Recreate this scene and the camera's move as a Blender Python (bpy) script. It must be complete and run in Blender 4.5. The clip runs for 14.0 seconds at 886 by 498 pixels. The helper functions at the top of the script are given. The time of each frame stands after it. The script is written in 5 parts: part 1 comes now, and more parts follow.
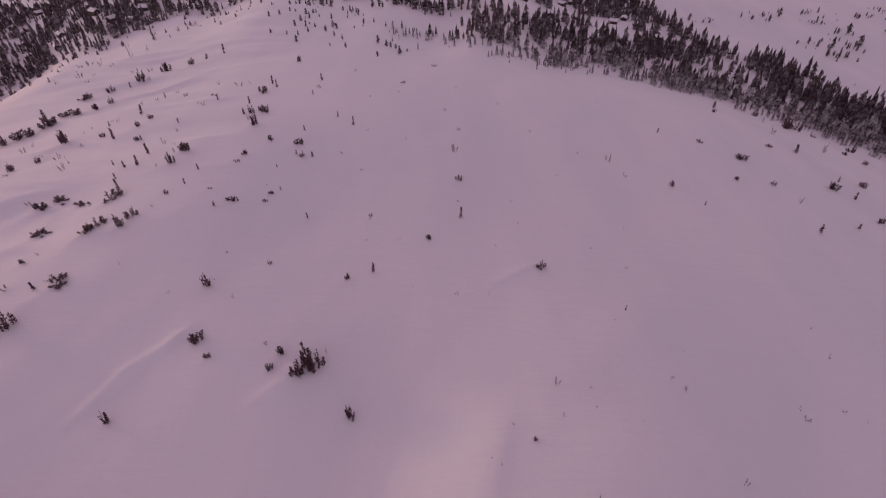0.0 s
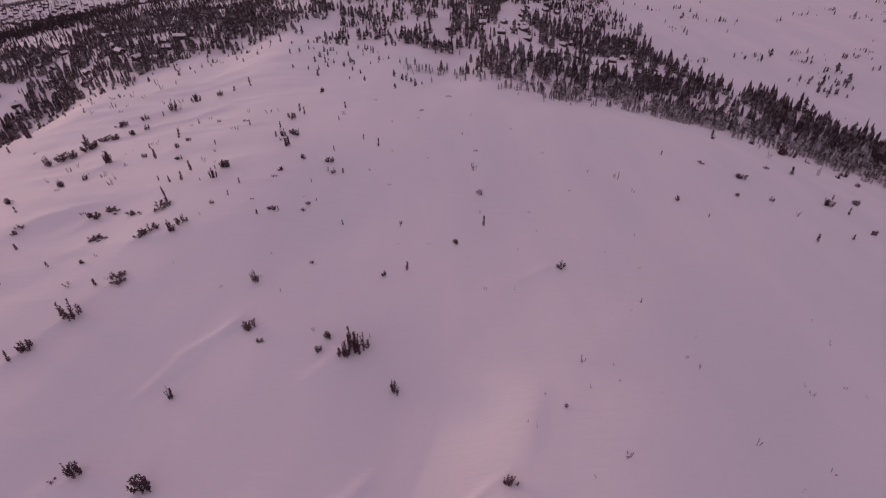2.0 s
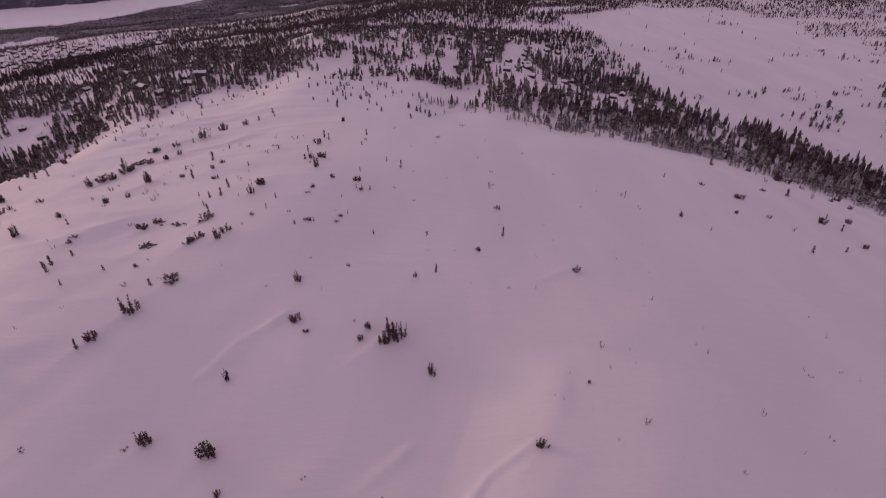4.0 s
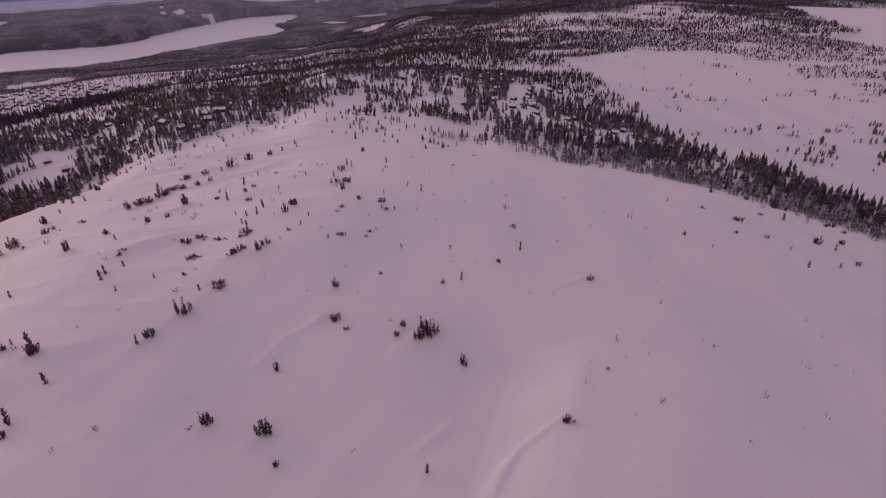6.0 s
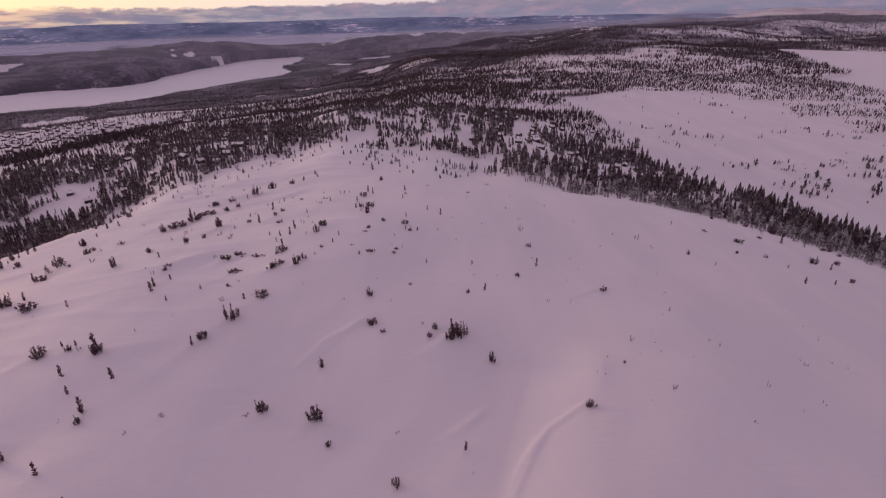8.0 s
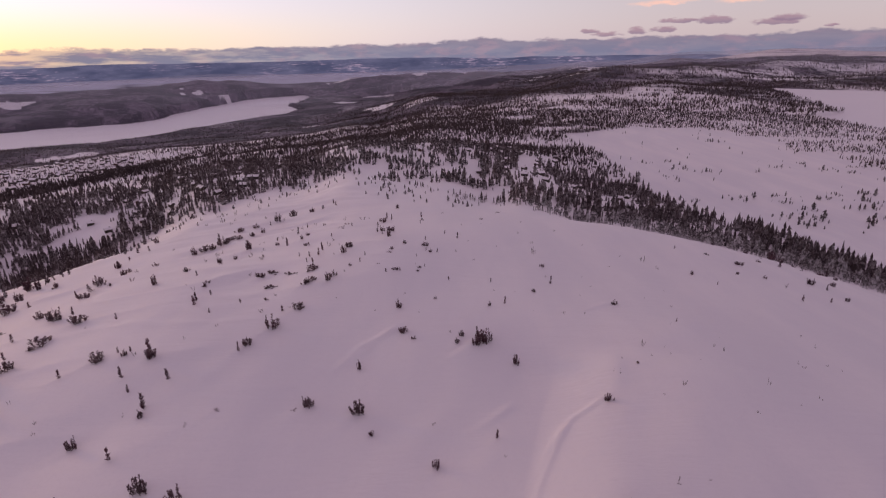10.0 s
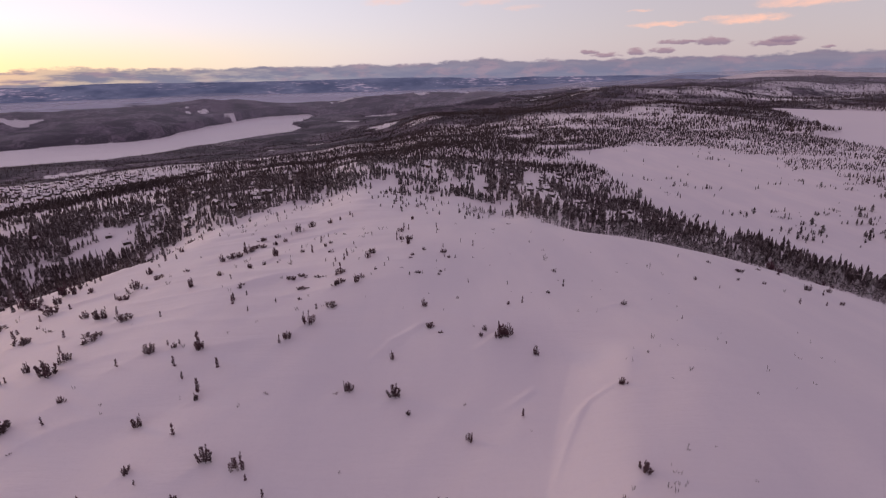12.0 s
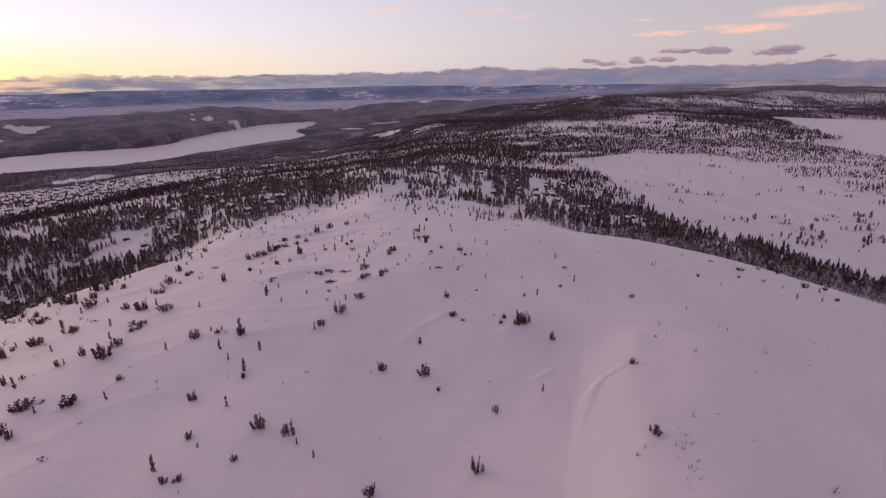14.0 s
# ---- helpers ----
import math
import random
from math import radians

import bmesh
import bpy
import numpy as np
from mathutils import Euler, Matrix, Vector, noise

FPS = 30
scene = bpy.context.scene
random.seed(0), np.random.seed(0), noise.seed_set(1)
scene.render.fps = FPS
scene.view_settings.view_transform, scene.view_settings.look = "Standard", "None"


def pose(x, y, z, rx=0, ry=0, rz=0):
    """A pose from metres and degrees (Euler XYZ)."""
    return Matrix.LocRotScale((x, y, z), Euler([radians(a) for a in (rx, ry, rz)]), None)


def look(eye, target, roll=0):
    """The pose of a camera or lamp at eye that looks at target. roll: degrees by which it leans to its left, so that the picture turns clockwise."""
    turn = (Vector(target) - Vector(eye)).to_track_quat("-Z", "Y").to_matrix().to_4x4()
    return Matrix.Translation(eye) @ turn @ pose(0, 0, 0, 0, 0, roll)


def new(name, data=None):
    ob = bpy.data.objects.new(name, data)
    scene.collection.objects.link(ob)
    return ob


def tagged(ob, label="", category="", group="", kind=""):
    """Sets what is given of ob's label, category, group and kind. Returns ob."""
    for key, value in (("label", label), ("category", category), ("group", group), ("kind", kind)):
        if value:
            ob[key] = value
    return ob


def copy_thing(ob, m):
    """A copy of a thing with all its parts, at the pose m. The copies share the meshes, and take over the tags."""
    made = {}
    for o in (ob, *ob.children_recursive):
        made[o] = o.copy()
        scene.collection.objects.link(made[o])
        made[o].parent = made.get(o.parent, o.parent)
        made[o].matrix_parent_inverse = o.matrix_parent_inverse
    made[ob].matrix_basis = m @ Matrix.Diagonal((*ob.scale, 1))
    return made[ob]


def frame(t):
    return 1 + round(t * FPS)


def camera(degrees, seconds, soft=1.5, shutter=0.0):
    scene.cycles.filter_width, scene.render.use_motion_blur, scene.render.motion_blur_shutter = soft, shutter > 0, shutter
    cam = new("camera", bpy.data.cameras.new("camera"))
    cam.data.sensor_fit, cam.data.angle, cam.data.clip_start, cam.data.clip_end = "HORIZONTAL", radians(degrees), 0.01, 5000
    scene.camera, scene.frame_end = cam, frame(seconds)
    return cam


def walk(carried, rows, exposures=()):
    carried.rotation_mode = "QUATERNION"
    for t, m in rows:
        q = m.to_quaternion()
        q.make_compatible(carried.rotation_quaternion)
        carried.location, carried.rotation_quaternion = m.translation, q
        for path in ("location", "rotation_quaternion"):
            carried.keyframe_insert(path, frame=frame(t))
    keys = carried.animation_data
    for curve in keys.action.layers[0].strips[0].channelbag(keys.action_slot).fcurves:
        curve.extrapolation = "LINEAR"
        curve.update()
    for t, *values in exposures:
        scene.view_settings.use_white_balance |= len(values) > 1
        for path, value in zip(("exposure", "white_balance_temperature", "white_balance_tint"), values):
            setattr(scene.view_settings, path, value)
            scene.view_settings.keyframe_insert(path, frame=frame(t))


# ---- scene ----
# ---------------------------------------------------------------- camera
cam = camera(77.4, 14.0, soft=1.2)
PATH = [
    (0, (0.00, 0.00, 55.00), (0.03, 77.17, -8.60), -1.58),
    (0.5, (-1.20, -2.26, 54.77), (-1.18, 76.09, -7.37), -1.57),
    (1, (-2.39, -4.69, 54.83), (-2.37, 74.72, -5.95), -1.57),
    (1.5, (-3.55, -7.08, 54.82), (-3.48, 73.37, -4.57), -1.53),
    (2, (-4.75, -9.48, 54.85), (-4.52, 71.98, -3.15), -1.46),
    (2.5, (-5.98, -11.89, 54.85), (-5.65, 70.54, -1.76), -1.37),
    (3, (-7.16, -14.32, 54.85), (-6.80, 69.04, -0.39), -1.32),
    (5.5, (-13.00, -27.09, 54.84), (-12.61, 60.69, 6.93), -1.19),
    (6, (-14.24, -29.66, 54.83), (-13.84, 58.92, 8.43), -1.13),
    (6.5, (-15.48, -32.33, 54.78), (-15.16, 57.01, 9.87), -1.18),
    (7, (-16.77, -34.96, 54.75), (-16.42, 55.14, 11.37), -1.12),
    (7.5, (-18.04, -37.66, 54.76), (-17.67, 53.15, 12.89), -1.11),
    (8, (-19.36, -40.32, 54.79), (-18.99, 51.17, 14.44), -1.08),
    (10.5, (-25.76, -53.58, 54.85), (-25.44, 40.76, 21.69), -1.00),
    (11, (-27.11, -56.24, 54.90), (-26.76, 38.45, 22.75), -0.97),
    (11.5, (-28.41, -58.83, 54.88), (-28.12, 36.05, 23.27), -0.94),
    (12, (-29.70, -61.51, 54.96), (-29.46, 33.45, 23.63), -0.87),
    (12.5, (-31.01, -64.20, 55.05), (-30.79, 30.88, 24.07), -0.83),
    (13, (-32.27, -66.77, 55.08), (-32.08, 28.40, 24.40), -0.78),
    (13.5, (-33.49, -69.39, 55.15), (-33.41, 25.89, 24.80), -0.73),
    (14, (-34.71, -72.07, 55.24), (-34.71, 23.31, 25.20), -0.70),
]
EXPOSURES = [(0, 0.45, 8150, 70), (8, 0.47, 8130, 67), (14, 0.45, 8020, 59)]
walk(cam, [(t, look(eye, target, roll)) for t, eye, target, roll in PATH], EXPOSURES)

# ---------------------------------------------------------------- world and sun
SUN_AZIMUTH = -62.0     # degrees from straight ahead, to the left
SUN_HEIGHT = 5.0

SKY_STRENGTH = 0.04

world = bpy.data.worlds.new("dusk_sky")
scene.world = world
world.use_nodes = True
wt = world.node_tree
wt.nodes.clear()


class Graph:
    """Short hand for node trees."""

    def __init__(self, tree):
        self.tree = tree

    def node(self, kind, **values):
        n = self.tree.nodes.new(kind)
        for key, value in values.items():
            setattr(n, key, value)
        return n

    def link(self, a, b):
        self.tree.links.new(a, b)

    def put(self, socket, value):
        if isinstance(value, bpy.types.NodeSocket):
            self.link(value, socket)
        else:
            socket.default_value = value

    def math(self, op, a, b=0.0, c=0.0, clamp=False):
        n = self.node("ShaderNodeMath", operation=op, use_clamp=clamp)
        for socket, value in zip(n.inputs, (a, b, c)):
            self.put(socket, value)
        return n.outputs[0]

    def ramp(self, value, lo, hi, a=0.0, b=1.0):
        n = self.node("ShaderNodeMapRange", interpolation_type="SMOOTHSTEP")
        for socket, v in zip(n.inputs, (value, lo, hi, a, b)):
            self.put(socket, v)
        return n.outputs[0]

    def mix(self, f, a, b):
        n = self.node("ShaderNodeMix", data_type="RGBA")
        self.put(n.inputs["Factor"], f)
        self.put(n.inputs[6], a)
        self.put(n.inputs[7], b)
        return n.outputs[2]

    def noise(self, vector, scale, detail=3.0, rough=0.55):
        n = self.node("ShaderNodeTexNoise")
        if vector is not None:
            self.link(vector, n.inputs["Vector"])
        n.inputs["Scale"].default_value = scale
        n.inputs["Detail"].default_value = detail
        n.inputs["Roughness"].default_value = rough
        return n.outputs["Fac"]

    def vector(self, x, y, z):
        n = self.node("ShaderNodeCombineXYZ")
        for socket, v in zip(n.inputs, (x, y, z)):
            self.put(socket, v)
        return n.outputs[0]


g = Graph(wt)
sky = g.node("ShaderNodeTexSky", sky_type="NISHITA", sun_disc=False)
sky.sun_elevation = radians(SUN_HEIGHT)
sky.sun_rotation = radians(SUN_AZIMUTH)
sky.altitude = 700
sky.air_density = 1.0
sky.dust_density = 1.0
sky.ozone_density = 2.0
way = g.node("ShaderNodeTexCoord").outputs["Generated"]
xyz = g.node("ShaderNodeSeparateXYZ")
g.link(way, xyz.inputs[0])
DEG = 180 / math.pi
azimuth = g.math("MULTIPLY", g.math("ARCTAN2", xyz.outputs[0], xyz.outputs[1]), DEG)
height = g.math("MULTIPLY", g.math("ARCSINE", xyz.outputs[2]), DEG)
flat = g.vector(g.math("MULTIPLY", azimuth, 0.35), height, 0.0)
puff = g.math("SUBTRACT", g.noise(flat, 0.9, 5.0, 0.6), 0.5)
fine = g.math("SUBTRACT", g.noise(flat, 2.6, 4.0, 0.6), 0.5)
lump = g.math("SUBTRACT", g.noise(g.vector(g.math("MULTIPLY", azimuth, 0.75), g.math("MULTIPLY", height, 1.7), 5.0), 1.0, 5.0, 0.62), 0.5)
air = g.node("ShaderNodeVectorMath", operation="SCALE")
g.link(sky.outputs[0], air.inputs[0])
air.inputs["Scale"].default_value = SKY_STRENGTH
# a thin veil of high cloud: pale and bright low down, yellow towards the sun, dim lilac overhead
low = g.ramp(height, 40.0, 2.0)
sunward = g.math("MULTIPLY", g.ramp(azimuth, 5.0, -50.0), g.ramp(height, 4.4, 0.3))
bright = g.mix(g.ramp(azimuth, 33.0, -40.0), (0.222, 0.322, 0.350, 1), (0.335, 0.56, 0.62, 1))
pale = g.mix(sunward, bright, (0.335, 0.50, 0.275, 1))
veil_tint = g.mix(low, (0.150, 0.141, 0.170, 1), pale)
veil = g.node("ShaderNodeVectorMath", operation="ADD")
g.link(air.outputs[0], veil.inputs[0])
g.link(veil_tint, veil.inputs[1])
colour = veil.outputs[0]
# high pink streaks: azimuth, height, half width, half height, strength
for az, el, w, h, strength in ((27.9, 3.5, 3.0, 0.42, 0.95), (25.2, 3.7, 1.6, 0.25, 0.7), (20.6, 3.35, 3.2, 0.24, 0.85), (31.8, 4.7, 4.4, 0.5, 0.75), (18.6, 4.55, 1.3, 0.13, 0.6), (-4.6, 6.0, 2.6, 0.5, 0.4), (4.6, 5.75, 2.6, 0.35, 0.4), (8.0, 5.2, 2.0, 0.25, 0.35)):
    dx = g.math("DIVIDE", g.math("SUBTRACT", azimuth, az), w)
    tilt = g.math("MULTIPLY", dx, 0.3 * h)
    dy = g.math("DIVIDE", g.math("SUBTRACT", g.math("ADD", height, g.math("MULTIPLY", fine, 0.6)), g.math("ADD", tilt, el)), h)
    d = g.math("ADD", g.math("MULTIPLY", dx, dx), g.math("MULTIPLY", dy, dy))
    d = g.math("ADD", d, g.math("MULTIPLY", lump, 1.5))
    thin = g.math("MULTIPLY", g.ramp(d, 1.25, -0.25, 0.0, strength), g.ramp(fine, -0.25, 0.12, 0.45, 1.0))
    colour = g.mix(thin, colour, (0.60, 0.50, 0.37, 1))
# small lilac clouds
for az, el, w, h in ((14.4, 1.05, 1.0, 0.24), (16.2, 0.75, 1.5, 0.26), (18.6, 0.95, 0.9, 0.34), (20.9, 1.05, 1.3, 0.32), (22.3, 1.75, 1.9, 0.22), (25.0, 1.72, 1.8, 0.42), (29.4, 1.45, 2.2, 0.3), (30.6, 1.75, 1.5, 0.36), (33.7, 1.1, 0.6, 0.16)):
    dx = g.math("DIVIDE", g.math("SUBTRACT", azimuth, az), w)
    dy = g.math("DIVIDE", g.math("SUBTRACT", g.math("ADD", height, g.math("MULTIPLY", fine, 0.5)), el), h)
    dy = g.math("MULTIPLY", dy, g.ramp(dy, -0.3, 0.3, 1.6, 0.8))
    d = g.math("ADD", g.math("MULTIPLY", dx, dx), g.math("MULTIPLY", dy, dy))
    d = g.math("ADD", d, g.math("MULTIPLY", lump, 3.2))
    shade = g.mix(g.ramp(dy, -0.6, 0.9), (0.150, 0.160, 0.215, 1), (0.215, 0.200, 0.235, 1))
    colour = g.mix(g.ramp(d, 1.1, 0.25, 0.0, 0.85), colour, shade)
# the long bank of cloud over the far ridge
top = g.math("ADD", g.math("MULTIPLY", azimuth, 0.008), 0.42)
long = g.math("SUBTRACT", g.noise(g.vector(g.math("MULTIPLY", azimuth, 0.11), g.math("MULTIPLY", height, 0.5), 3.0), 1.0, 3.0, 0.5), 0.5)
top = g.math("ADD", top, g.math("MULTIPLY", long, 1.3))
top = g.math("ADD", top, g.math("ADD", g.math("MULTIPLY", puff, 0.5), g.math("MULTIPLY", lump, 0.75)))
mound = g.math("DIVIDE", g.math("SUBTRACT", azimuth, 4.4), 2.0)
top = g.math("ADD", top, g.math("DIVIDE", 0.34, g.math("ADD", 1.0, g.math("MULTIPLY", mound, mound))))
bank_mask = g.ramp(g.math("SUBTRACT", top, height), -0.05, 0.20, 0.0, 0.94)
gaps = g.noise(g.vector(g.math("MULTIPLY", azimuth, 0.22), g.math("MULTIPLY", height, 1.3), 7.0), 1.0, 4.0, 0.6)
bank_mask = g.math("MULTIPLY", bank_mask, g.ramp(gaps, 0.38, 0.60, g.ramp(azimuth, -42.0, 0.0, 0.5, 0.92), 1.0))
bank_tint = g.mix(g.ramp(height, -1.0, 1.2), (0.085, 0.15, 0.225, 1), (0.125, 0.165, 0.215, 1))
bank_tint = g.mix(g.ramp(puff, -0.04, 0.16, 0.0, 0.5), bank_tint, (0.21, 0.20, 0.245, 1))
colour = g.mix(bank_mask, colour, bank_tint)
back = g.node("ShaderNodeBackground")
g.link(colour, back.inputs[0])
out = g.node("ShaderNodeOutputWorld")
g.link(back.outputs[0], out.inputs[0])

sun = new("sun", bpy.data.lights.new("sun", "SUN"))
sun.data.energy = 0.39
sun.data.angle = radians(9)
sun.data.color = (1.0, 0.80, 0.43)
az, el = radians(SUN_AZIMUTH), radians(SUN_HEIGHT)
sun.matrix_world = look((0, 0, 0), (-math.sin(az) * math.cos(el), -math.cos(az) * math.cos(el), -math.sin(el)))


# ---------------------------------------------------------------- materials
def material(name, rough=0.7):
    m = bpy.data.materials.new(name)
    m.use_nodes = True
    n = Graph(m.node_tree)
    shader = m.node_tree.nodes["Principled BSDF"]
    shader.inputs["Roughness"].default_value = rough
    return m, n, shader


def bump(n, shader, height, strength, distance):
    b = n.node("ShaderNodeBump")
    b.inputs["Strength"].default_value = strength
    b.inputs["Distance"].default_value = distance
    n.link(height, b.inputs["Height"])
    n.link(b.outputs[0], shader.inputs["Normal"])


def place(n):
    return n.node("ShaderNodeNewGeometry").outputs["Position"]


def stretched(n, vector, turn, scale):
    m = n.node("ShaderNodeMapping")
    m.inputs["Rotation"].default_value = (0, 0, radians(turn))
    m.inputs["Scale"].default_value = scale
    n.link(vector, m.inputs["Vector"])
    return m.outputs[0]


def snow_material():
    m, n, shader = material("wind_packed_snow", 0.55)
    p = place(n)
    packed = n.noise(stretched(n, p, 38, (0.05, 0.012, 0.05)), 1.0, 4.0)
    grain = n.noise(p, 1.7, 5.0, 0.65)
    clean = n.mix(n.ramp(packed, 0.35, 0.7), (0.80, 0.80, 0.83, 1), (0.87, 0.86, 0.87, 1))
    clean = n.mix(n.math("MULTIPLY", n.ramp(grain, 0.45, 0.75), 0.25), clean, (0.74, 0.74, 0.78, 1))
    woods = n.node("ShaderNodeAttribute", attribute_name="woods").outputs["Fac"]
    speck = n.noise(p, 0.07, 6.0, 0.8)
    patch = n.noise(stretched(n, p, 20, (1.0, 0.6, 1.0)), 0.0035, 5.0, 0.62)
    cover = n.math("ADD", n.math("MULTIPLY", patch, 0.75), n.math("MULTIPLY", speck, 0.35))
    dark = n.ramp(n.math("ADD", cover, n.math("MULTIPLY", woods, 0.42)), 0.72, 0.86)
    dark = n.math("MULTIPLY", dark, n.ramp(woods, 0.0, 0.3))
    forest = n.mix(n.ramp(speck, 0.38, 0.66), (0.060, 0.047, 0.066, 1), (0.290, 0.235, 0.300, 1))
    forest = n.mix(n.ramp(n.noise(p, 0.0060, 6.0, 0.72), 0.45, 0.54), forest, (0.050, 0.040, 0.058, 1))
    n.link(n.mix(dark, clean, forest), shader.inputs["Base Color"])
    n.link(n.math("SUBTRACT", 0.5, n.math("MULTIPLY", dark, 0.45)), shader.inputs["Specular IOR Level"])
    ripple = n.noise(stretched(n, p, -8, (0.09, 0.28, 0.3)), 1.0, 3.0, 0.5)
    crust = n.noise(stretched(n, p, 52, (0.10, 0.55, 0.3)), 1.0, 5.0, 0.65)
    relief = n.math("ADD", n.math("MULTIPLY", ripple, 0.24), n.math("MULTIPLY", grain, 0.02))
    relief = n.math("ADD", relief, n.math("MULTIPLY", crust, 0.25))
    relief = n.math("ADD", relief, n.math("MULTIPLY", n.math("MULTIPLY", dark, speck), 6.0))
    bump(n, shader, relief, 0.4, 1.0)
    return m


def needle_material(name, low, high, frost, clump=2.2, rim=0.66):
    m, n, shader = material(name, 0.75)
    p = place(n)
    geo = n.node("ShaderNodeNewGeometry")
    own = n.node("ShaderNodeObjectInfo").outputs["Random"]
    isle = geo.outputs["Random Per Island"]
    tone = n.math("ADD", n.math("MULTIPLY", n.noise(p, clump, 4.0, 0.7), 0.7), n.math("MULTIPLY", n.math("ADD", own, isle), 0.2))
    green = n.mix(n.ramp(tone, 0.3, 0.8), low, high)
    up = n.node("ShaderNodeSeparateXYZ")
    n.link(geo.outputs["Normal"], up.inputs[0])
    cover = n.math("ADD", n.math("MULTIPLY", up.outputs[2], 0.5), n.math("MULTIPLY", n.noise(p, clump * 1.6, 3.0, 0.7), 0.9))
    cover = n.math("ADD", cover, n.math("MULTIPLY", isle, 0.22))
    n.link(n.mix(n.math("MULTIPLY", n.ramp(cover, rim, rim + 0.34), frost), green, (0.72, 0.70, 0.71, 1)), shader.inputs["Base Color"])
    shader.inputs["Specular IOR Level"].default_value = 0.2
    bump(n, shader, n.noise(p, clump * 6, 3.0), 0.6, 0.05)
    return m


def plain_material(name, low, high, scale, rough=0.8, grain=(1, 1, 1)):
    m, n, shader = material(name, rough)
    p = stretched(n, n.node("ShaderNodeTexCoord").outputs["Object"], 0, grain)
    own = n.node("ShaderNodeObjectInfo").outputs["Random"]
    f = n.noise(p, scale, 4.0, 0.6)
    n.link(n.mix(n.math("ADD", n.math("MULTIPLY", f, 0.8), n.math("MULTIPLY", own, 0.25), clamp=True), low, high), shader.inputs["Base Color"])
    bump(n, shader, f, 0.3, 0.02)
    return m


SNOW = snow_material()
NEEDLES = needle_material("dark_spruce_needles", (0.040, 0.015, 0.021, 1), (0.135, 0.048, 0.068, 1), 0.16, 7.0)
FROSTED = needle_material("frosted_spruce_needles", (0.028, 0.018, 0.017, 1), (0.098, 0.066, 0.062, 1), 0.90, 1.8, 0.57)
DARK_SPRUCE = needle_material("dark_forest_needles", (0.030, 0.019, 0.020, 1), (0.092, 0.060, 0.061, 1), 0.58, 1.8)
BARK = plain_material("grey_brown_bark", (0.035, 0.021, 0.020, 1), (0.095, 0.062, 0.058, 1), 9.0, 0.9, (1, 1, 0.3))
TWIG = plain_material("bare_birch_twigs", (0.04, 0.03, 0.028, 1), (0.12, 0.09, 0.085, 1), 9.0, 0.85)
ROOF_SNOW = plain_material("roof_snow", (0.78, 0.78, 0.82, 1), (0.88, 0.87, 0.88, 1), 1.5, 0.6)
BROWN_WOOD = plain_material("dark_stained_boards", (0.022, 0.016, 0.013, 1), (0.065, 0.046, 0.035, 1), 3.0, 0.75, (6, 6, 0.5))
RED_WOOD = plain_material("red_brown_boards", (0.05, 0.018, 0.014, 1), (0.12, 0.045, 0.034, 1), 3.0, 0.75, (6, 6, 0.5))
TRIM_WOOD = plain_material("weathered_trim", (0.20, 0.16, 0.13, 1), (0.38, 0.32, 0.27, 1), 3.0, 0.7)
STONE = plain_material("chimney_stone", (0.12, 0.11, 0.11, 1), (0.28, 0.26, 0.25, 1), 4.0, 0.9)
GLASS, n_, s_ = material("dark_window_glass", 0.08)
s_.inputs["Base Color"].default_value = (0.02, 0.02, 0.025, 1)
s_.inputs["Metallic"].default_value = 0.0

# ---------------------------------------------------------------- terrain
CENTRE_X, CENTRE_Y = -30.0, -75.0
BEARINGS = np.array((-45, -36, -28, -21, -14, -7, 0, 8, 16, 24, 32, 40), float)
RANGES = np.array((0, 220, 350, 500, 750, 1050, 1500, 2000, 2500, 3000, 3600, 4200, 4700), float)
# ground heights by bearing (rows) and range (columns)
NEAR_LAND = [
    (-55, -60, -82, -112, -155, -200),
    (-54, -58, -82, -112, -155, -200),
    (-48, -55, -80, -112, -155, -200),
    (-34, -42, -73, -110, -150, -192),
    (-30, -40, -68, -105, -145, -165),
    (-20, -26, -58, -95, -125, -145),
    (-23, -27, -56, -75, -90, -95),
    (-36, -36, -60, -70, -75, -95),
    (-60, -60, -64, -66, -68, -54),
    (-60, -62, -64, -66, -62, -52),
    (-58, -62, -65, -66, -70, -70),
    (-56, -62, -65, -66, -70, -70),
]
FAR_LAND = [
    (-165, -120, -165, -175, -175),
    (-164, -116, -160, -175, -175),
    (-166, -122, -128, -175, -175),
    (-195, -168, -116, -172, -175),
    (-200, -195, -130, -172, -175),
    (-180, -190, -128, -172, -175),
    (-150, -165, -122, -170, -170),
    (-95, -130, -102, -150, -160),
    (-52, -92, -88, -130, -150),
    (-50, -75, -38, -62, -80),
    (-62, -68, -27, -60, -60),
    (-66, -62, -22, -60, -60),
]
LAND = np.hstack([np.full((12, 2), -45.0), NEAR_LAND, FAR_LAND])
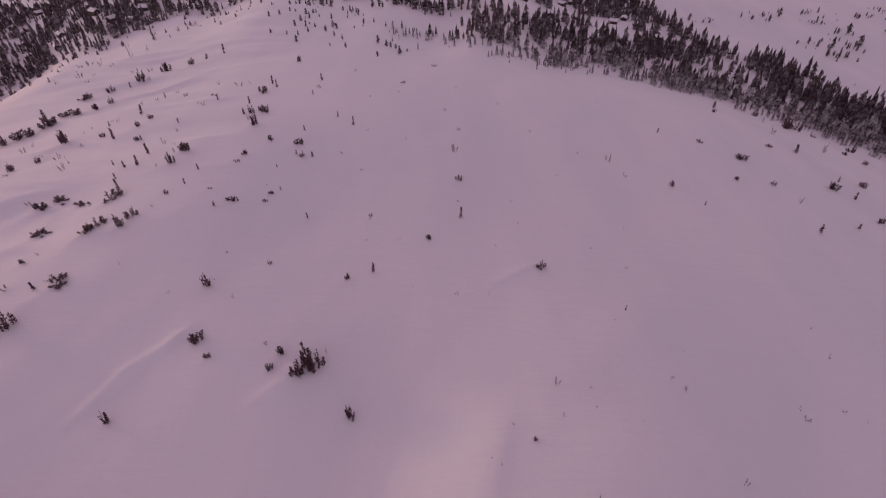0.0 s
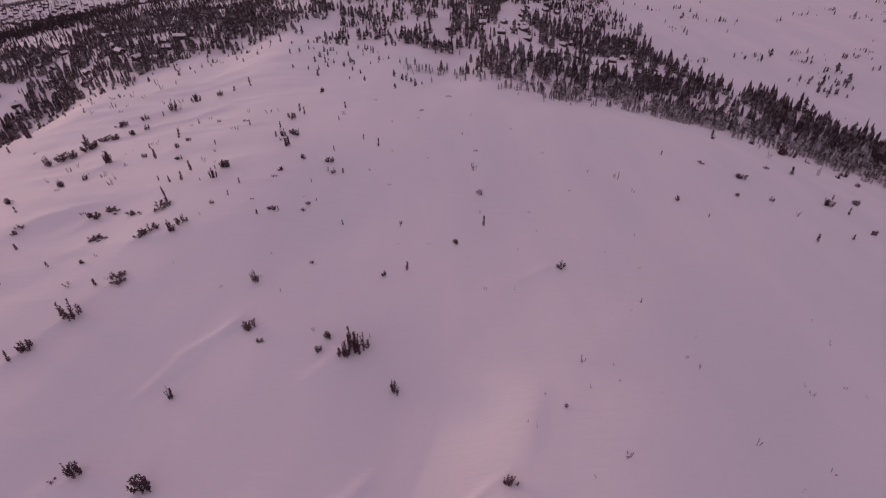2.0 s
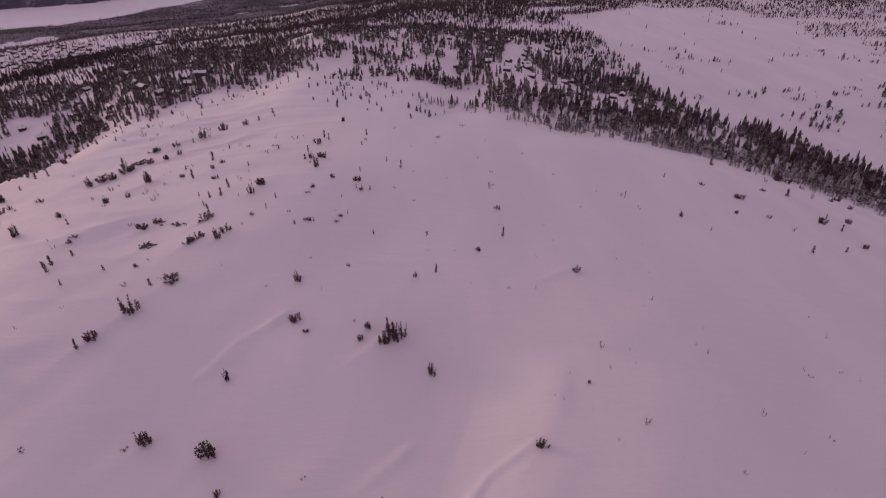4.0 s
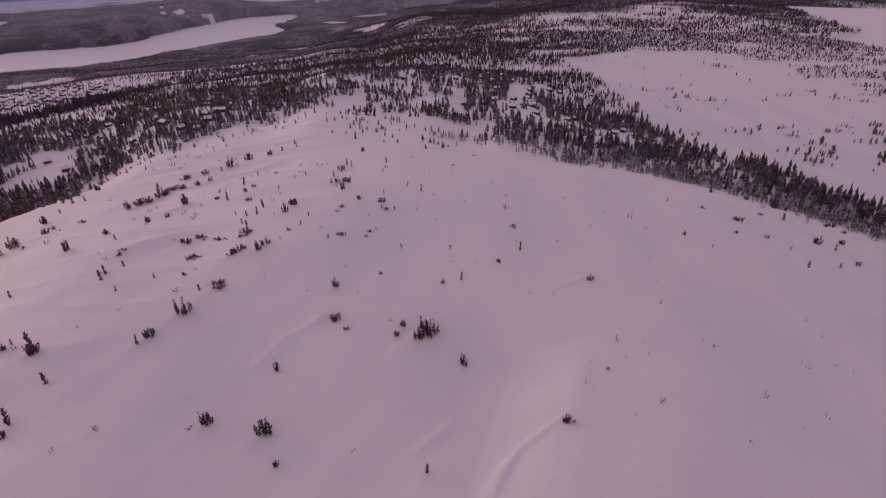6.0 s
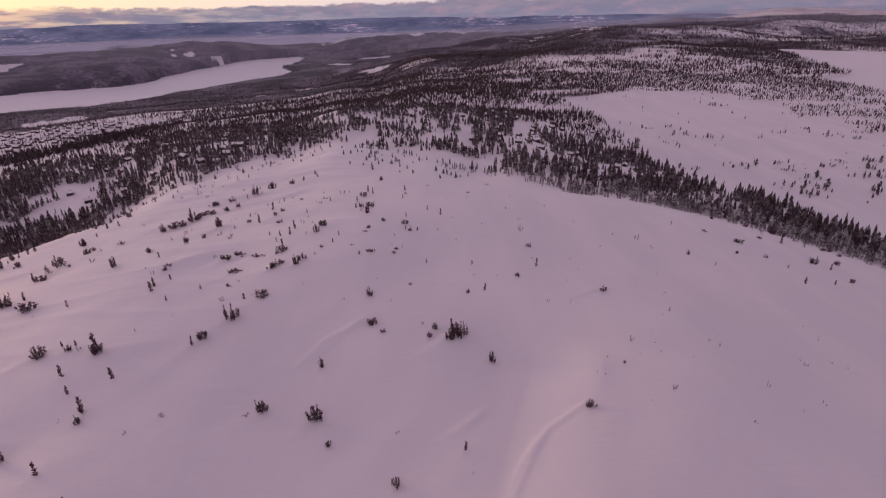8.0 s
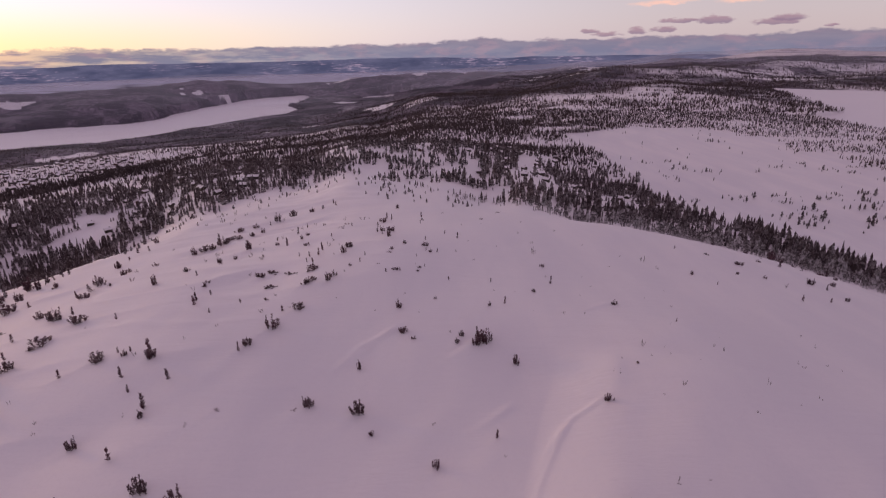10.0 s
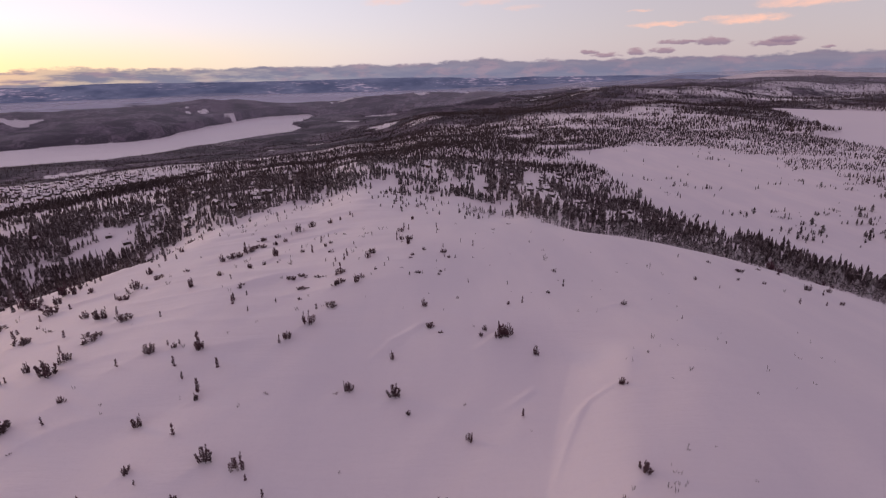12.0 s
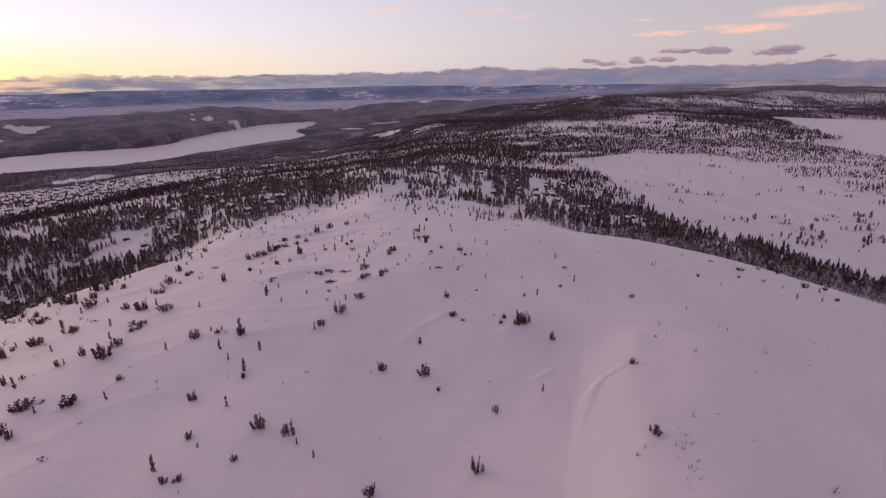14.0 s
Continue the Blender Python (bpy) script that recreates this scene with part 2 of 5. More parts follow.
# the bald hill above it, on a 50 m lattice from (-300, -250)
RELIEF_SOUTH = [
    (0, 0, -0.1, 0.1, 0.1, 0.1, 0.1, 0.1, 0, -0.1, 0.1),
    (0, 2, 6.7, 12, 16.4, 19.1, 18.3, 14.7, 9.8, 3.9, 0),
    (0, 5.2, 13.9, 22.3, 29.7, 34.6, 33.4, 27.3, 19, 9.4, 0),
    (0, 8.3, 19.6, 29.9, 38.1, 42.7, 42.7, 37, 26.9, 14, 0),
    (0, 9.9, 22.8, 34.3, 42.4, 44.2, 47.4, 44.5, 32.6, 17, 0.1),
    (0, 9.1, 22.6, 35.2, 42.3, 37.9, 45.6, 48.8, 34.6, 17.6, 0),
    (-0.1, 6.7, 18.5, 34.6, 44.3, 46.2, 47.2, 42.6, 31.1, 15.6, 0),
]
RELIEF_NORTH = [
    (0, 5.1, 13.7, 29.5, 40.2, 48.5, 39.8, 37.1, 28.4, 12, 0),
    (-0.2, 4.2, 14.6, 28.4, 32.4, 43.6, 40.9, 36, 23.1, 10, 0.2),
    (-0.5, -3.8, 5.9, 17.2, 24.5, 26.8, 23.1, 27.4, 19.4, 11.6, 0.3),
    (-0.7, -10.7, -5.8, -2.3, 6.5, 3.4, 4.5, 24.6, 22.6, 9.4, 0.2),
    (0, -2.4, -1.9, 2.6, 0.2, -6, 1.9, 18.8, 19.3, 3.4, 0.1),
    (0.2, 7.4, 5.8, 11.3, 1.8, -3.2, 1.1, 7.1, 10.9, 0.3, -0.5),
    (0.1, 0.5, 0.2, 1.5, -0.3, 0.1, 0.2, -0.8, 1.2, -0.2, -0.5),
]
# low swells of the hill top: x, y, height
SWELLS = [(-17, 44, 2.05), (-39, 26, -0.15), (-47, 28, 0.3), (-61, 8, -0.36), (-67, 10, 0.84), (-30, -1, -0.66), (-34, 59, 0.36), (-83, 21, -0.7), (-82, 46, 0.19), (-92, 43, 0.17), (2, 23, -0.72), (-53, 104, -4.55), (62, 117, 0.78), (13, 39, 1.95), (-102, 86, 0.68), (-59, 84, -2.1), (-51, 77, 2.59), (-52, 102, 5.1), (-3, 0, 0.89), (-11, 37, -1.92), (-41, 38, -1.07), (89, 89, 0.51), (72, 80, -0.19), (3, 78, -0.57), (-89, 119, -0.09), (-45, 168, 0.65), (-69, 75, -0.14)]
RELIEF = np.array(RELIEF_SOUTH + RELIEF_NORTH)


def smooth(v):
    v = np.clip(v, 0, 1)
    return v * v * (3 - 2 * v)


NOISE_TABLES = {}


def value_noise(x, y, seed):
    if seed not in NOISE_TABLES:
        NOISE_TABLES[seed] = np.random.RandomState(seed).rand(256, 256)
    table = NOISE_TABLES[seed]
    i, j = np.floor(x).astype(int), np.floor(y).astype(int)
    u, v = smooth(x - i), smooth(y - j)
    a, b = table[i % 256, j % 256], table[(i + 1) % 256, j % 256]
    c, d = table[i % 256, (j + 1) % 256], table[(i + 1) % 256, (j + 1) % 256]
    return (a * (1 - u) + b * u) * (1 - v) + (c * (1 - u) + d * u) * v - 0.5


def fractal(x, y, seed, octaves=4):
    return sum(value_noise(x * 2**k, y * 2**k, seed + k) / 2**k for k in range(octaves))


def polar(x, y):
    return np.hypot(x - CENTRE_X, y - CENTRE_Y), np.degrees(np.arctan2(x - CENTRE_X, y - CENTRE_Y))


def at_polar(bearing, r):
    return CENTRE_X + r * math.sin(radians(bearing)), CENTRE_Y + r * math.cos(radians(bearing))


def broad_land(x, y):
    r, az = polar(x, y)
    i = np.clip(np.searchsorted(BEARINGS, az) - 1, 0, len(BEARINGS) - 2)
    j = np.clip(np.searchsorted(RANGES, r) - 1, 0, len(RANGES) - 2)
    u = smooth((az - BEARINGS[i]) / (BEARINGS[i + 1] - BEARINGS[i]))
    v = smooth((r - RANGES[j]) / (RANGES[j + 1] - RANGES[j]))
    return (LAND[i, j] * (1 - u) + LAND[i + 1, j] * u) * (1 - v) + (LAND[i, j + 1] * (1 - u) + LAND[i + 1, j + 1] * u) * v


def spline(u):
    u = np.abs(u)
    return np.where(u < 1, 2 / 3 - u * u + u**3 / 2, np.where(u < 2, (2 - u) ** 3 / 6, 0))


def bald_hill(x, y):
    z = np.zeros_like(x)
    for j in range(RELIEF.shape[0]):
        wy = spline((y + 250) / 50 - j)
        for i in range(RELIEF.shape[1]):
            z += RELIEF[j, i] * wy * spline((x + 300) / 50 - i)
    for cx, cy, tall in SWELLS:
        z += tall * np.exp(-((x - cx) ** 2 + (y - cy) ** 2) / 288)
    return z


def snow_bank(x, y):
    """The broad wind bank whose long face looks towards the low sun, with a small cornice at its far end."""
    along, across = (x + 5.2) * 0.32 + (y - 8.5) * 0.947, (x + 5.2) * 0.947 - (y - 8.5) * 0.32
    across = across + 2.2 * fractal(along / 17, along * 0 + 0.3, 18, 2)
    reach = smooth((along + 50) / 30) * smooth((35 - along) / 11)
    u = np.clip((across + 7.5) / 13.5, 0, 1)
    face = 0.4 * (1 - (1 - u) ** 2) + 0.6 * smooth(u)
    lip = 0.3 * smooth((across + 4) / 6.5) * smooth((5.6 - across) / 2.6) * smooth((along - 15) / 9)
    return reach * (1.8 * face * smooth((46 - across) / 38) + lip)


def near_line(x, y, points):
    """Distance to a bent line, and how far along it, 0 to 1."""
    best, where = np.full_like(x, 1e9), np.zeros_like(x)
    for k, ((ax, ay), (bx, by)) in enumerate(zip(points, points[1:])):
        s = np.clip(((x - ax) * (bx - ax) + (y - ay) * (by - ay)) / ((bx - ax) ** 2 + (by - ay) ** 2), 0, 1)
        d = np.hypot(x - ax - s * (bx - ax), y - ay - s * (by - ay))
        where = np.where(d < best, (k + s) / (len(points) - 1), where)
        best = np.minimum(d, best)
    return best, where


def inside(x, y, polygon):
    hit = np.zeros(np.shape(x), bool)
    for (ax, ay), (bx, by) in zip(polygon, polygon[1:] + polygon[:1]):
        cross = (ay > y) != (by > y)
        hit ^= cross & (x < (bx - ax) * (y - ay) / (by - ay + 1e-9) + ax)
    return hit


# rounded hills of the far country: bearing, range, half widths in degrees and metres, height
FAR_HILLS = [(-34, 2540, 5.0, 110, 36), (-28, 2560, 3.0, 100, 30), (-22, 3330, 3.5, 170, 16), (-17, 3500, 2.5, 120, 14), (5, 3300, 3.0, 160, 30), (-2, 3480, 3.5, 150, 24), (0, 2700, 3.5, 150, 26), (-6, 2450, 3.0, 130, 18), (8, 2500, 2.5, 140, 16), (12, 2950, 3.0, 150, 24), (17, 2150, 4.5, 210, 20), (24, 2350, 4.0, 230, 14), (12, 1500, 4.0, 160, 9), (21, 1620, 4.0, 180, 12), (27, 1350, 2.5, 120, 6), (31, 3000, 3.5, 200, 20), (37, 3050, 3.5, 200, 16)]


def far_hills(r, az):
    z = np.zeros_like(r)
    for b0, r0, wide, deep, tall in FAR_HILLS:
        z = z + tall * np.exp(-(((az - b0) / wide) ** 2) - ((r - r0) / deep) ** 2)
    return z


# snow drifts: line, half width, height
DRIFTS = [
    ([(2.3, 24.6), (-1, 22.6), (-5, 20), (-8, 15), (-11.5, 8), (-15, 0)], 0.45, 0.32),
    ([(-6.2, 19.0), (-9.5, 14), (-12.0, 9)], 0.4, 0.26),
    ([(-33.5, 51.5), (-37, 47.6), (-40.5, 45), (-43, 41), (-46, 36)], 0.75, 0.42),
    ([(-38.2, 44.6), (-41.5, 41.6), (-44.2, 38.4)], 0.7, 0.3),
    ([(14, 64), (10, 61), (5, 57)], 0.8, 0.35),
    ([(-18, 44), (-21, 41), (-24, 38)], 0.8, 0.35),
    ([(-13, 26), (-17, 22), (-21, 19)], 0.8, 0.25),
]
# frozen lakes: shore by bearing and range, and level
LAKES = [
    ([(-50, 1880), (-44, 1905), (-38.7, 1940), (-34, 1930), (-30.7, 1905), (-26, 1990), (-21.1, 2167), (-18, 2290), (-14.8, 2397), (-13.6, 2560), (-14.4, 2700), (-12.9, 2950), (-12.4, 3200), (-13.2, 3350), (-16, 3270), (-18.3, 3178), (-21, 2900), (-22.4, 2820), (-24.4, 2628), (-26, 2450), (-28.7, 2363), (-33, 2380), (-38.5, 2346), (-44, 2320), (-50, 2300)], -190.0),
    ([(-8.2, 2960), (-5.5, 2985), (-4.6, 3090), (-2.4, 3150), (-2.6, 3230), (-4.8, 3215), (-7.0, 3090)], -190.0),
    ([(33.2, 1110), (36, 1060), (38.8, 1012), (44, 980), (50, 960), (50, 1800), (43, 1800), (38.2, 1815), (33.5, 1850), (30.0, 1870), (30.6, 1760), (31.8, 1620), (33.4, 1480), (35.2, 1330), (34.6, 1240), (33.6, 1180)], -70.0),
]


def shoreline(shore):
    """The shore with small bays and points between its main corners."""
    points, made = [at_polar(*p) for p in shore], []
    for (ax, ay), (bx, by) in zip(points, points[1:] + points[:1]):
        length = math.hypot(bx - ax, by - ay)
        steps = max(1, min(6, int(length / 45)))
        for k in range(steps):
            x, y = ax + (bx - ax) * k / steps, ay + (by - ay) * k / steps
            push = (30 if k else 8) * float(fractal(np.array([x / 70]), np.array([y / 70]), 76, 2)[0])
            made.append((x - (by - ay) / length * push, y + (bx - ax) / length * push))
    return made


LAKE_SHAPES = [(shoreline(shore), level) for shore, level in LAKES]

TREE_LINE = [(-460, -300), (-330, 40), (-215, 122), (-180, 160), (-186, 215), (-202, 252), (-190, 267), (-160, 262), (-145, 275), (-130, 289), (-105, 288), (-75, 264), (-55, 255), (-38, 236), (-24, 214), (-5, 212), (12, 199), (25, 195), (47, 207), (67, 197), (84, 184), (101, 172), (118, 160), (130, 147), (142, 128), (190, 60), (220, -300)]
BOG = [(142, 720), (159, 606), (155, 463), (147, 374), (146, 316), (176, 268), (205, 216), (330, 170), (620, 150), (450, 370), (395, 452), (396, 546), (374, 570), (402, 655), (359, 760), (250, 775)]


# bushes: x, y, height and width in metres
CLUMPS_A = [(-219.3, 158.2, 5.1, 8.3), (-203.1, 125.7, 3.7, 8.4), (-171.5, 114.4, 4, 6.5), (-158.3, 83.7, 1.9, 3), (-156.4, 106.9, 2.6, 3), (-151.7, 117.1, 1.7, 2.6), (-147.6, 91.2, 3.1, 4.7), (-144.6, 52, 2.6, 4), (-139.5, 56.8, 2.5, 4.4), (-133.8, 123, 2.6, 3), (-128.9, 32.6, 2.1, 1.9), (-127.1, 76.1, 2.1, 2.3), (-126.1, 33.9, 1.1, 1.4), (-124.3, 110.6, 1.8, 2.6), (-123.1, 88.4, 1.7, 3.2), (-120.6, 37.5, 1.5, 1.6), (-120, 71.9, 3.1, 3.3), (-117.5, 41.5, 2.5, 1.6), (-115.6, 20.7, 1.9, 5), (-113.7, 12.5, 2.7, 1.9), (-113, 55.7, 1.6, 5.3), (-111.7, 44.6, 2.2, 3.1), (-111.4, 11, 2, 1.3), (-110.4, 38.3, 3.6, 4.2)]
CLUMPS_B = [(-110.1, 66.1, 1.8, 4.5), (-107, 20.3, 2.3, 3.8), (-103.3, 125.8, 2.2, 4.6), (-102.4, 153.7, 1.5, 3.6), (-101.1, 85.5, 2.6, 2.4), (-100.9, 27.8, 1.3, 1.4), (-100.6, 131.3, 2.5, 5.1), (-99.4, 140.3, 1.5, 4.9), (-95.9, 92.7, 1.4, 1.7), (-94.2, 142.8, 1.5, 2.6), (-92.5, 44.2, 1.7, 3.2), (-90.2, 165, 3.1, 3.3), (-89.7, 101.1, 1.6, 1.7), (-87.5, 45, 1.2, 1.4), (-86.6, 105.2, 1.4, 1.4), (-85.1, 113.6, 2.6, 2.2), (-83, 20.2, 2.2, 1.5), (-81.4, 43.6, 2.1, 2.2), (-79.3, 177.1, 2.1, 2.1), (-78.3, 8.2, 1.2, 1.6), (-77.5, -2.7, 1.3, 1.5), (-76.1, 114, 1.1, 1.2), (-75.6, -2.2, 0.8, 1.6), (-75.4, 26.8, 1.2, 1.2)]
CLUMPS_C = [(-71.5, 82, 1.2, 2.5), (-68.9, 116.9, 1.5, 1.2), (-68.9, 84.3, 0.6, 3.3), (-68.5, 2.1, 1.2, 1.3), (-68.1, 121.6, 1, 1.5), (-67, 9.7, 2.9, 2.4), (-66.5, 73.5, 0.6, 3), (-66.1, 109.5, 1, 1.3), (-65.3, 66.2, 0.6, 1.3), (-63.8, 82.3, 0.6, 2.9), (-63.4, 46.8, 1.9, 2.3), (-61.2, 7.9, 2.7, 2.1), (-60.3, 53, 2.9, 2.8), (-58.5, 82.5, 1.3, 3.5), (-56.6, 73.8, 1.1, 2.6), (-56.5, 60.6, 0.9, 3.4), (-51.1, 74.8, 1.4, 2.1), (-51, 99, 1.8, 2.5), (-48, 81.5, 0.8, 0.8), (-47.4, 27.9, 2, 1.8), (-45.9, -5.6, 1.9, 1.8), (-44.8, 134.9, 1.6, 2.8), (-43.4, 120, 1.8, 1.6), (-40.8, 120.9, 1.5, 2.6)]
CLUMPS_D = [(-40.1, 37.9, 2, 1), (-38.9, 25.7, 2.6, 2.4), (-38.6, 96.8, 0.7, 1.4), (-36.2, 79.5, 0.8, 1.5), (-35.9, 20.5, 1, 1), (-35.2, 104.1, 1, 1.5), (-34, 58.6, 2, 1.3), (-32.5, 48.8, 1.2, 2.1), (-30.6, 80.1, 0.6, 0.9), (-30.3, 46, 0.6, 0.9), (-30.2, 82.6, 0.6, 1), (-29.9, -1.5, 2.4, 2.1), (-29.1, 102.8, 1.4, 1.7), (-27.6, 97.5, 1.1, 0.9), (-26, 63.1, 0.7, 0.6), (-25.8, 12.5, 1.7, 1.2), (-21.7, 43.5, 1.1, 1), (-20.8, 45.8, 1.3, 1.1), (-18.1, 42.6, 2.2, 2.0), (-16.9, 43.8, 2.9, 2.1), (-15.7, 43.4, 2.5, 2.0), (-14, 59.7, 1, 0.8), (-11.1, 36.9, 2.1, 1.2), (-2.9, -0.3, 1.5, 2.3)]
CLUMPS_E = [(-2.3, 71.2, 0.9, 1.1), (1.7, 23, 1.3, 1.4), (3.5, 91.9, 1, 1.4), (9.1, 31.6, 0.6, 0.5), (15.1, 63.1, 1.1, 1.6), (46.7, 93.8, 1.3, 1.1), (61.7, 116.3, 0.7, 1.8), (63.1, 99.4, 0.7, 1.5), (69.2, 110.1, 1.1, 3), (71.3, 99.1, 1.1, 1.1), (81.2, 150.4, 1.3, 1.5), (83.2, 123, 0.9, 1.7), (87.1, 101.7, 1.9, 2.2), (88.6, 87.7, 1.1, 2), (98.2, 106.9, 1.6, 1.8), (105, 168.5, 1.4, 2.6), (108.7, 156.3, 3.6, 4.7), (113.5, 158, 2.4, 3), (114.9, 136.7, 0.9, 2), (116, 129.6, 1.4, 1.6), (117.4, 154.8, 1, 1.7), (124.2, 145.6, 1.8, 2.6)]
SPRUCES_A = [(-203.8, 151.4, 5.1, 2.1), (-146.5, 85.2, 2.2, 1), (-146.5, 58.5, 1.6, 0.8), (-143, 93.5, 1.8, 1.1), (-141.7, 186.8, 2.1, 1), (-139.1, 146.1, 2.2, 1.3), (-138.3, 65.1, 3.6, 1.1), (-134.7, 146.1, 2.1, 1), (-130.1, 49, 1.8, 0.9), (-127.7, 91.9, 2.2, 0.8), (-124.1, 29.3, 3, 1.1), (-122.2, 60.5, 2.2, 1), (-119.3, 37.9, 1.4, 0.6), (-116.5, 73.6, 2.3, 0.9), (-111.9, 18.2, 1.5, 0.7), (-103.1, 135, 3.6, 1.1), (-100.2, 21.4, 1.8, 0.7), (-99.9, 64.3, 1.8, 0.8), (-96.6, 38.7, 1.9, 0.9), (-92.6, 161.2, 1.7, 0.8), (-90.4, 87.3, 1.5, 0.7), (-89.5, 46.4, 1.3, 0.6), (-86.9, 46.5, 1.3, 0.6), (-85.6, 115.1, 3.1, 1)]
SPRUCES_B = [(-83.9, 37.3, 2.4, 0.8), (-83.2, 69.4, 2.4, 1), (-81.6, 44.1, 4, 1.1), (-80.8, 72.5, 1.4, 0.7), (-80.7, 33.2, 1.8, 0.7), (-80.2, -0.2, 3, 1.2), (-78.2, 121.2, 1.4, 0.6), (-77.2, 62.1, 1.3, 0.6), (-75.8, 29, 3.1, 0.9), (-75.7, 5.4, 1, 0.5), (-74.9, 16.6, 2.4, 1), (-74.8, 36.4, 2.6, 0.8), (-72.9, 140.8, 1.5, 0.5), (-72.6, 126.5, 2.6, 0.8), (-72.2, 111.6, 2.6, 0.7), (-71.4, 66.1, 1.2, 0.6), (-65.1, 109.5, 1.2, 0.6), (-64.8, 96.4, 1.2, 0.5), (-64.7, 44.7, 2.1, 0.8), (-61.4, 94.2, 1.7, 0.5), (-59.8, 59.6, 1.5, 0.8), (-59.3, 116.4, 1.3, 0.6), (-59.3, 5.8, 1.3, 0.6), (-58.8, 99.3, 2.5, 0.9)]
SPRUCES_C = [(-58.4, 85.3, 2.6, 0.8), (-55.9, 2.7, 1.5, 0.6), (-55, 131.1, 1.4, 0.5), (-52.8, 98, 1, 0.4), (-45.5, 125.9, 1.9, 0.6), (-45.2, 89.9, 1.3, 0.5), (-44.1, 142.6, 2.5, 1), (-38.4, 77.4, 1, 0.6), (-35, 79.4, 1, 0.4), (-31.6, 146.2, 2.1, 0.7), (-31.5, 132.5, 1.3, 0.5), (-31.3, 92.4, 0.8, 0.3), (-29.2, 109.5, 1.4, 0.5), (-28.9, 84.2, 0.8, 0.3), (-28.8, 98.3, 1.1, 0.5), (-25.6, 97.9, 1.3, 0.6), (-23.3, 117.9, 1.5, 0.4), (-22.7, 76, 1.2, 0.5), (-19.3, 114, 2.1, 0.5), (-17.7, 45.5, 2.4, 0.7), (-16.5, 17.7, 1.5, 0.7), (-10.4, 61.5, 1.8, 0.5), (3.3, 78.5, 2.2, 0.4), (25, 53.2, 1, 0.4)]
SPRUCES_D = [(50.8, 86.9, 1, 0.4), (52.4, 119.6, 1.3, 0.6), (70.8, 80.6, 1.8, 0.9), (81.2, 84.3, 1.4, 0.7), (90, 98.2, 2.1, 0.8), (91.2, 123.5, 2.3, 1.6), (92.2, 107.3, 1.5, 0.6)]
LOW_A = [(-178, 98.2, 1.6, 3.4), (-160.9, 86.6, 1.9, 5.3), (-133.3, 60.8, 1.1, 4.7), (-131.8, 69, 0.4, 2.8), (-123.3, 96.3, 1.7, 5.8), (-116.1, 114.8, 1.1, 2.4), (-100.7, 4.1, 0.2, 2.2), (-100.6, 13.8, 0.3, 0.9), (-87.7, 96.7, 0.4, 1), (-84.4, 79.5, 0.7, 1.9), (-66.2, 138.7, 0.5, 1.3), (-62.6, 27.2, 0.2, 1.2), (-57.4, 135.6, 0.4, 2.3), (-49.7, 27, 0.2, 1.1), (-40.8, 82.8, 0.3, 1), (-15.4, 93.6, 0.3, 0.7), (-9.6, 145, 0.5, 1.9), (-1.3, 166.3, 0.4, 2.2), (41.3, 35.8, 0.3, 0.7)]
TWIGS_A = [(-159.3, 92.5, 1.7, 1.6), (-136.3, 72.5, 0.9, 1), (-135.2, 194.6, 1.6, 1.5), (-133, 47.1, 0.8, 0.9), (-126.6, 199.9, 1.9, 2.8), (-126.1, 41.6, 0.4, 0.6), (-125.9, 79.4, 1.1, 1), (-125.1, 177.2, 1, 1.2), (-124.1, 35.1, 0.6, 0.8), (-121.9, 139, 0.9, 1), (-119.6, 181.8, 2, 2.3), (-119, 108.9, 0.8, 1.1), (-118.1, 192.4, 2, 1.9), (-113.7, 180.2, 1.2, 1.1), (-112.8, 94.8, 1.1, 1.6), (-105.6, 61.7, 0.5, 0.5), (-101, 31.8, 0.8, 0.6), (-99.5, 177.2, 1.2, 0.9), (-95.5, 113.4, 1.4, 1.5), (-93, 176.8, 1.4, 1.7), (-92.6, 25.9, 0.8, 0.5), (-91, 23.5, 0.5, 0.6), (-89.5, 78.8, 0.7, 0.7), (-87, 107.5, 0.7, 0.6)]
TWIGS_B = [(-86.3, 75.5, 1, 0.9), (-85.2, 44.9, 0.8, 0.9), (-83.3, 118.8, 0.5, 0.5), (-82.8, 121.6, 0.5, 0.5), (-81.5, 104.8, 1.3, 1.5), (-79.2, 110.5, 0.7, 1.2), (-78.8, 124.3, 0.7, 0.8), (-78.5, 27.2, 0.7, 0.6), (-77.8, 50.4, 0.7, 0.6), (-76.9, 136.2, 1.1, 1), (-76.5, 100.2, 1.7, 0.8), (-75.5, 96.9, 1.4, 1.5), (-74.6, 83.5, 0.9, 0.8), (-74.3, 138.9, 0.9, 0.7), (-74.1, -4.9, 0.5, 0.9), (-72.8, 55, 0.6, 0.6), (-66.3, 23.5, 0.8, 0.6), (-64.5, 60.2, 0.8, 1.3), (-63.5, 67.4, 0.8, 0.5), (-60.2, 146.9, 1.3, 0.7), (-59.2, 129.1, 0.7, 0.6), (-58.6, 60.8, 0.5, 0.6), (-58, 104.7, 1.2, 1.3), (-57.8, 111.9, 0.9, 0.7)]
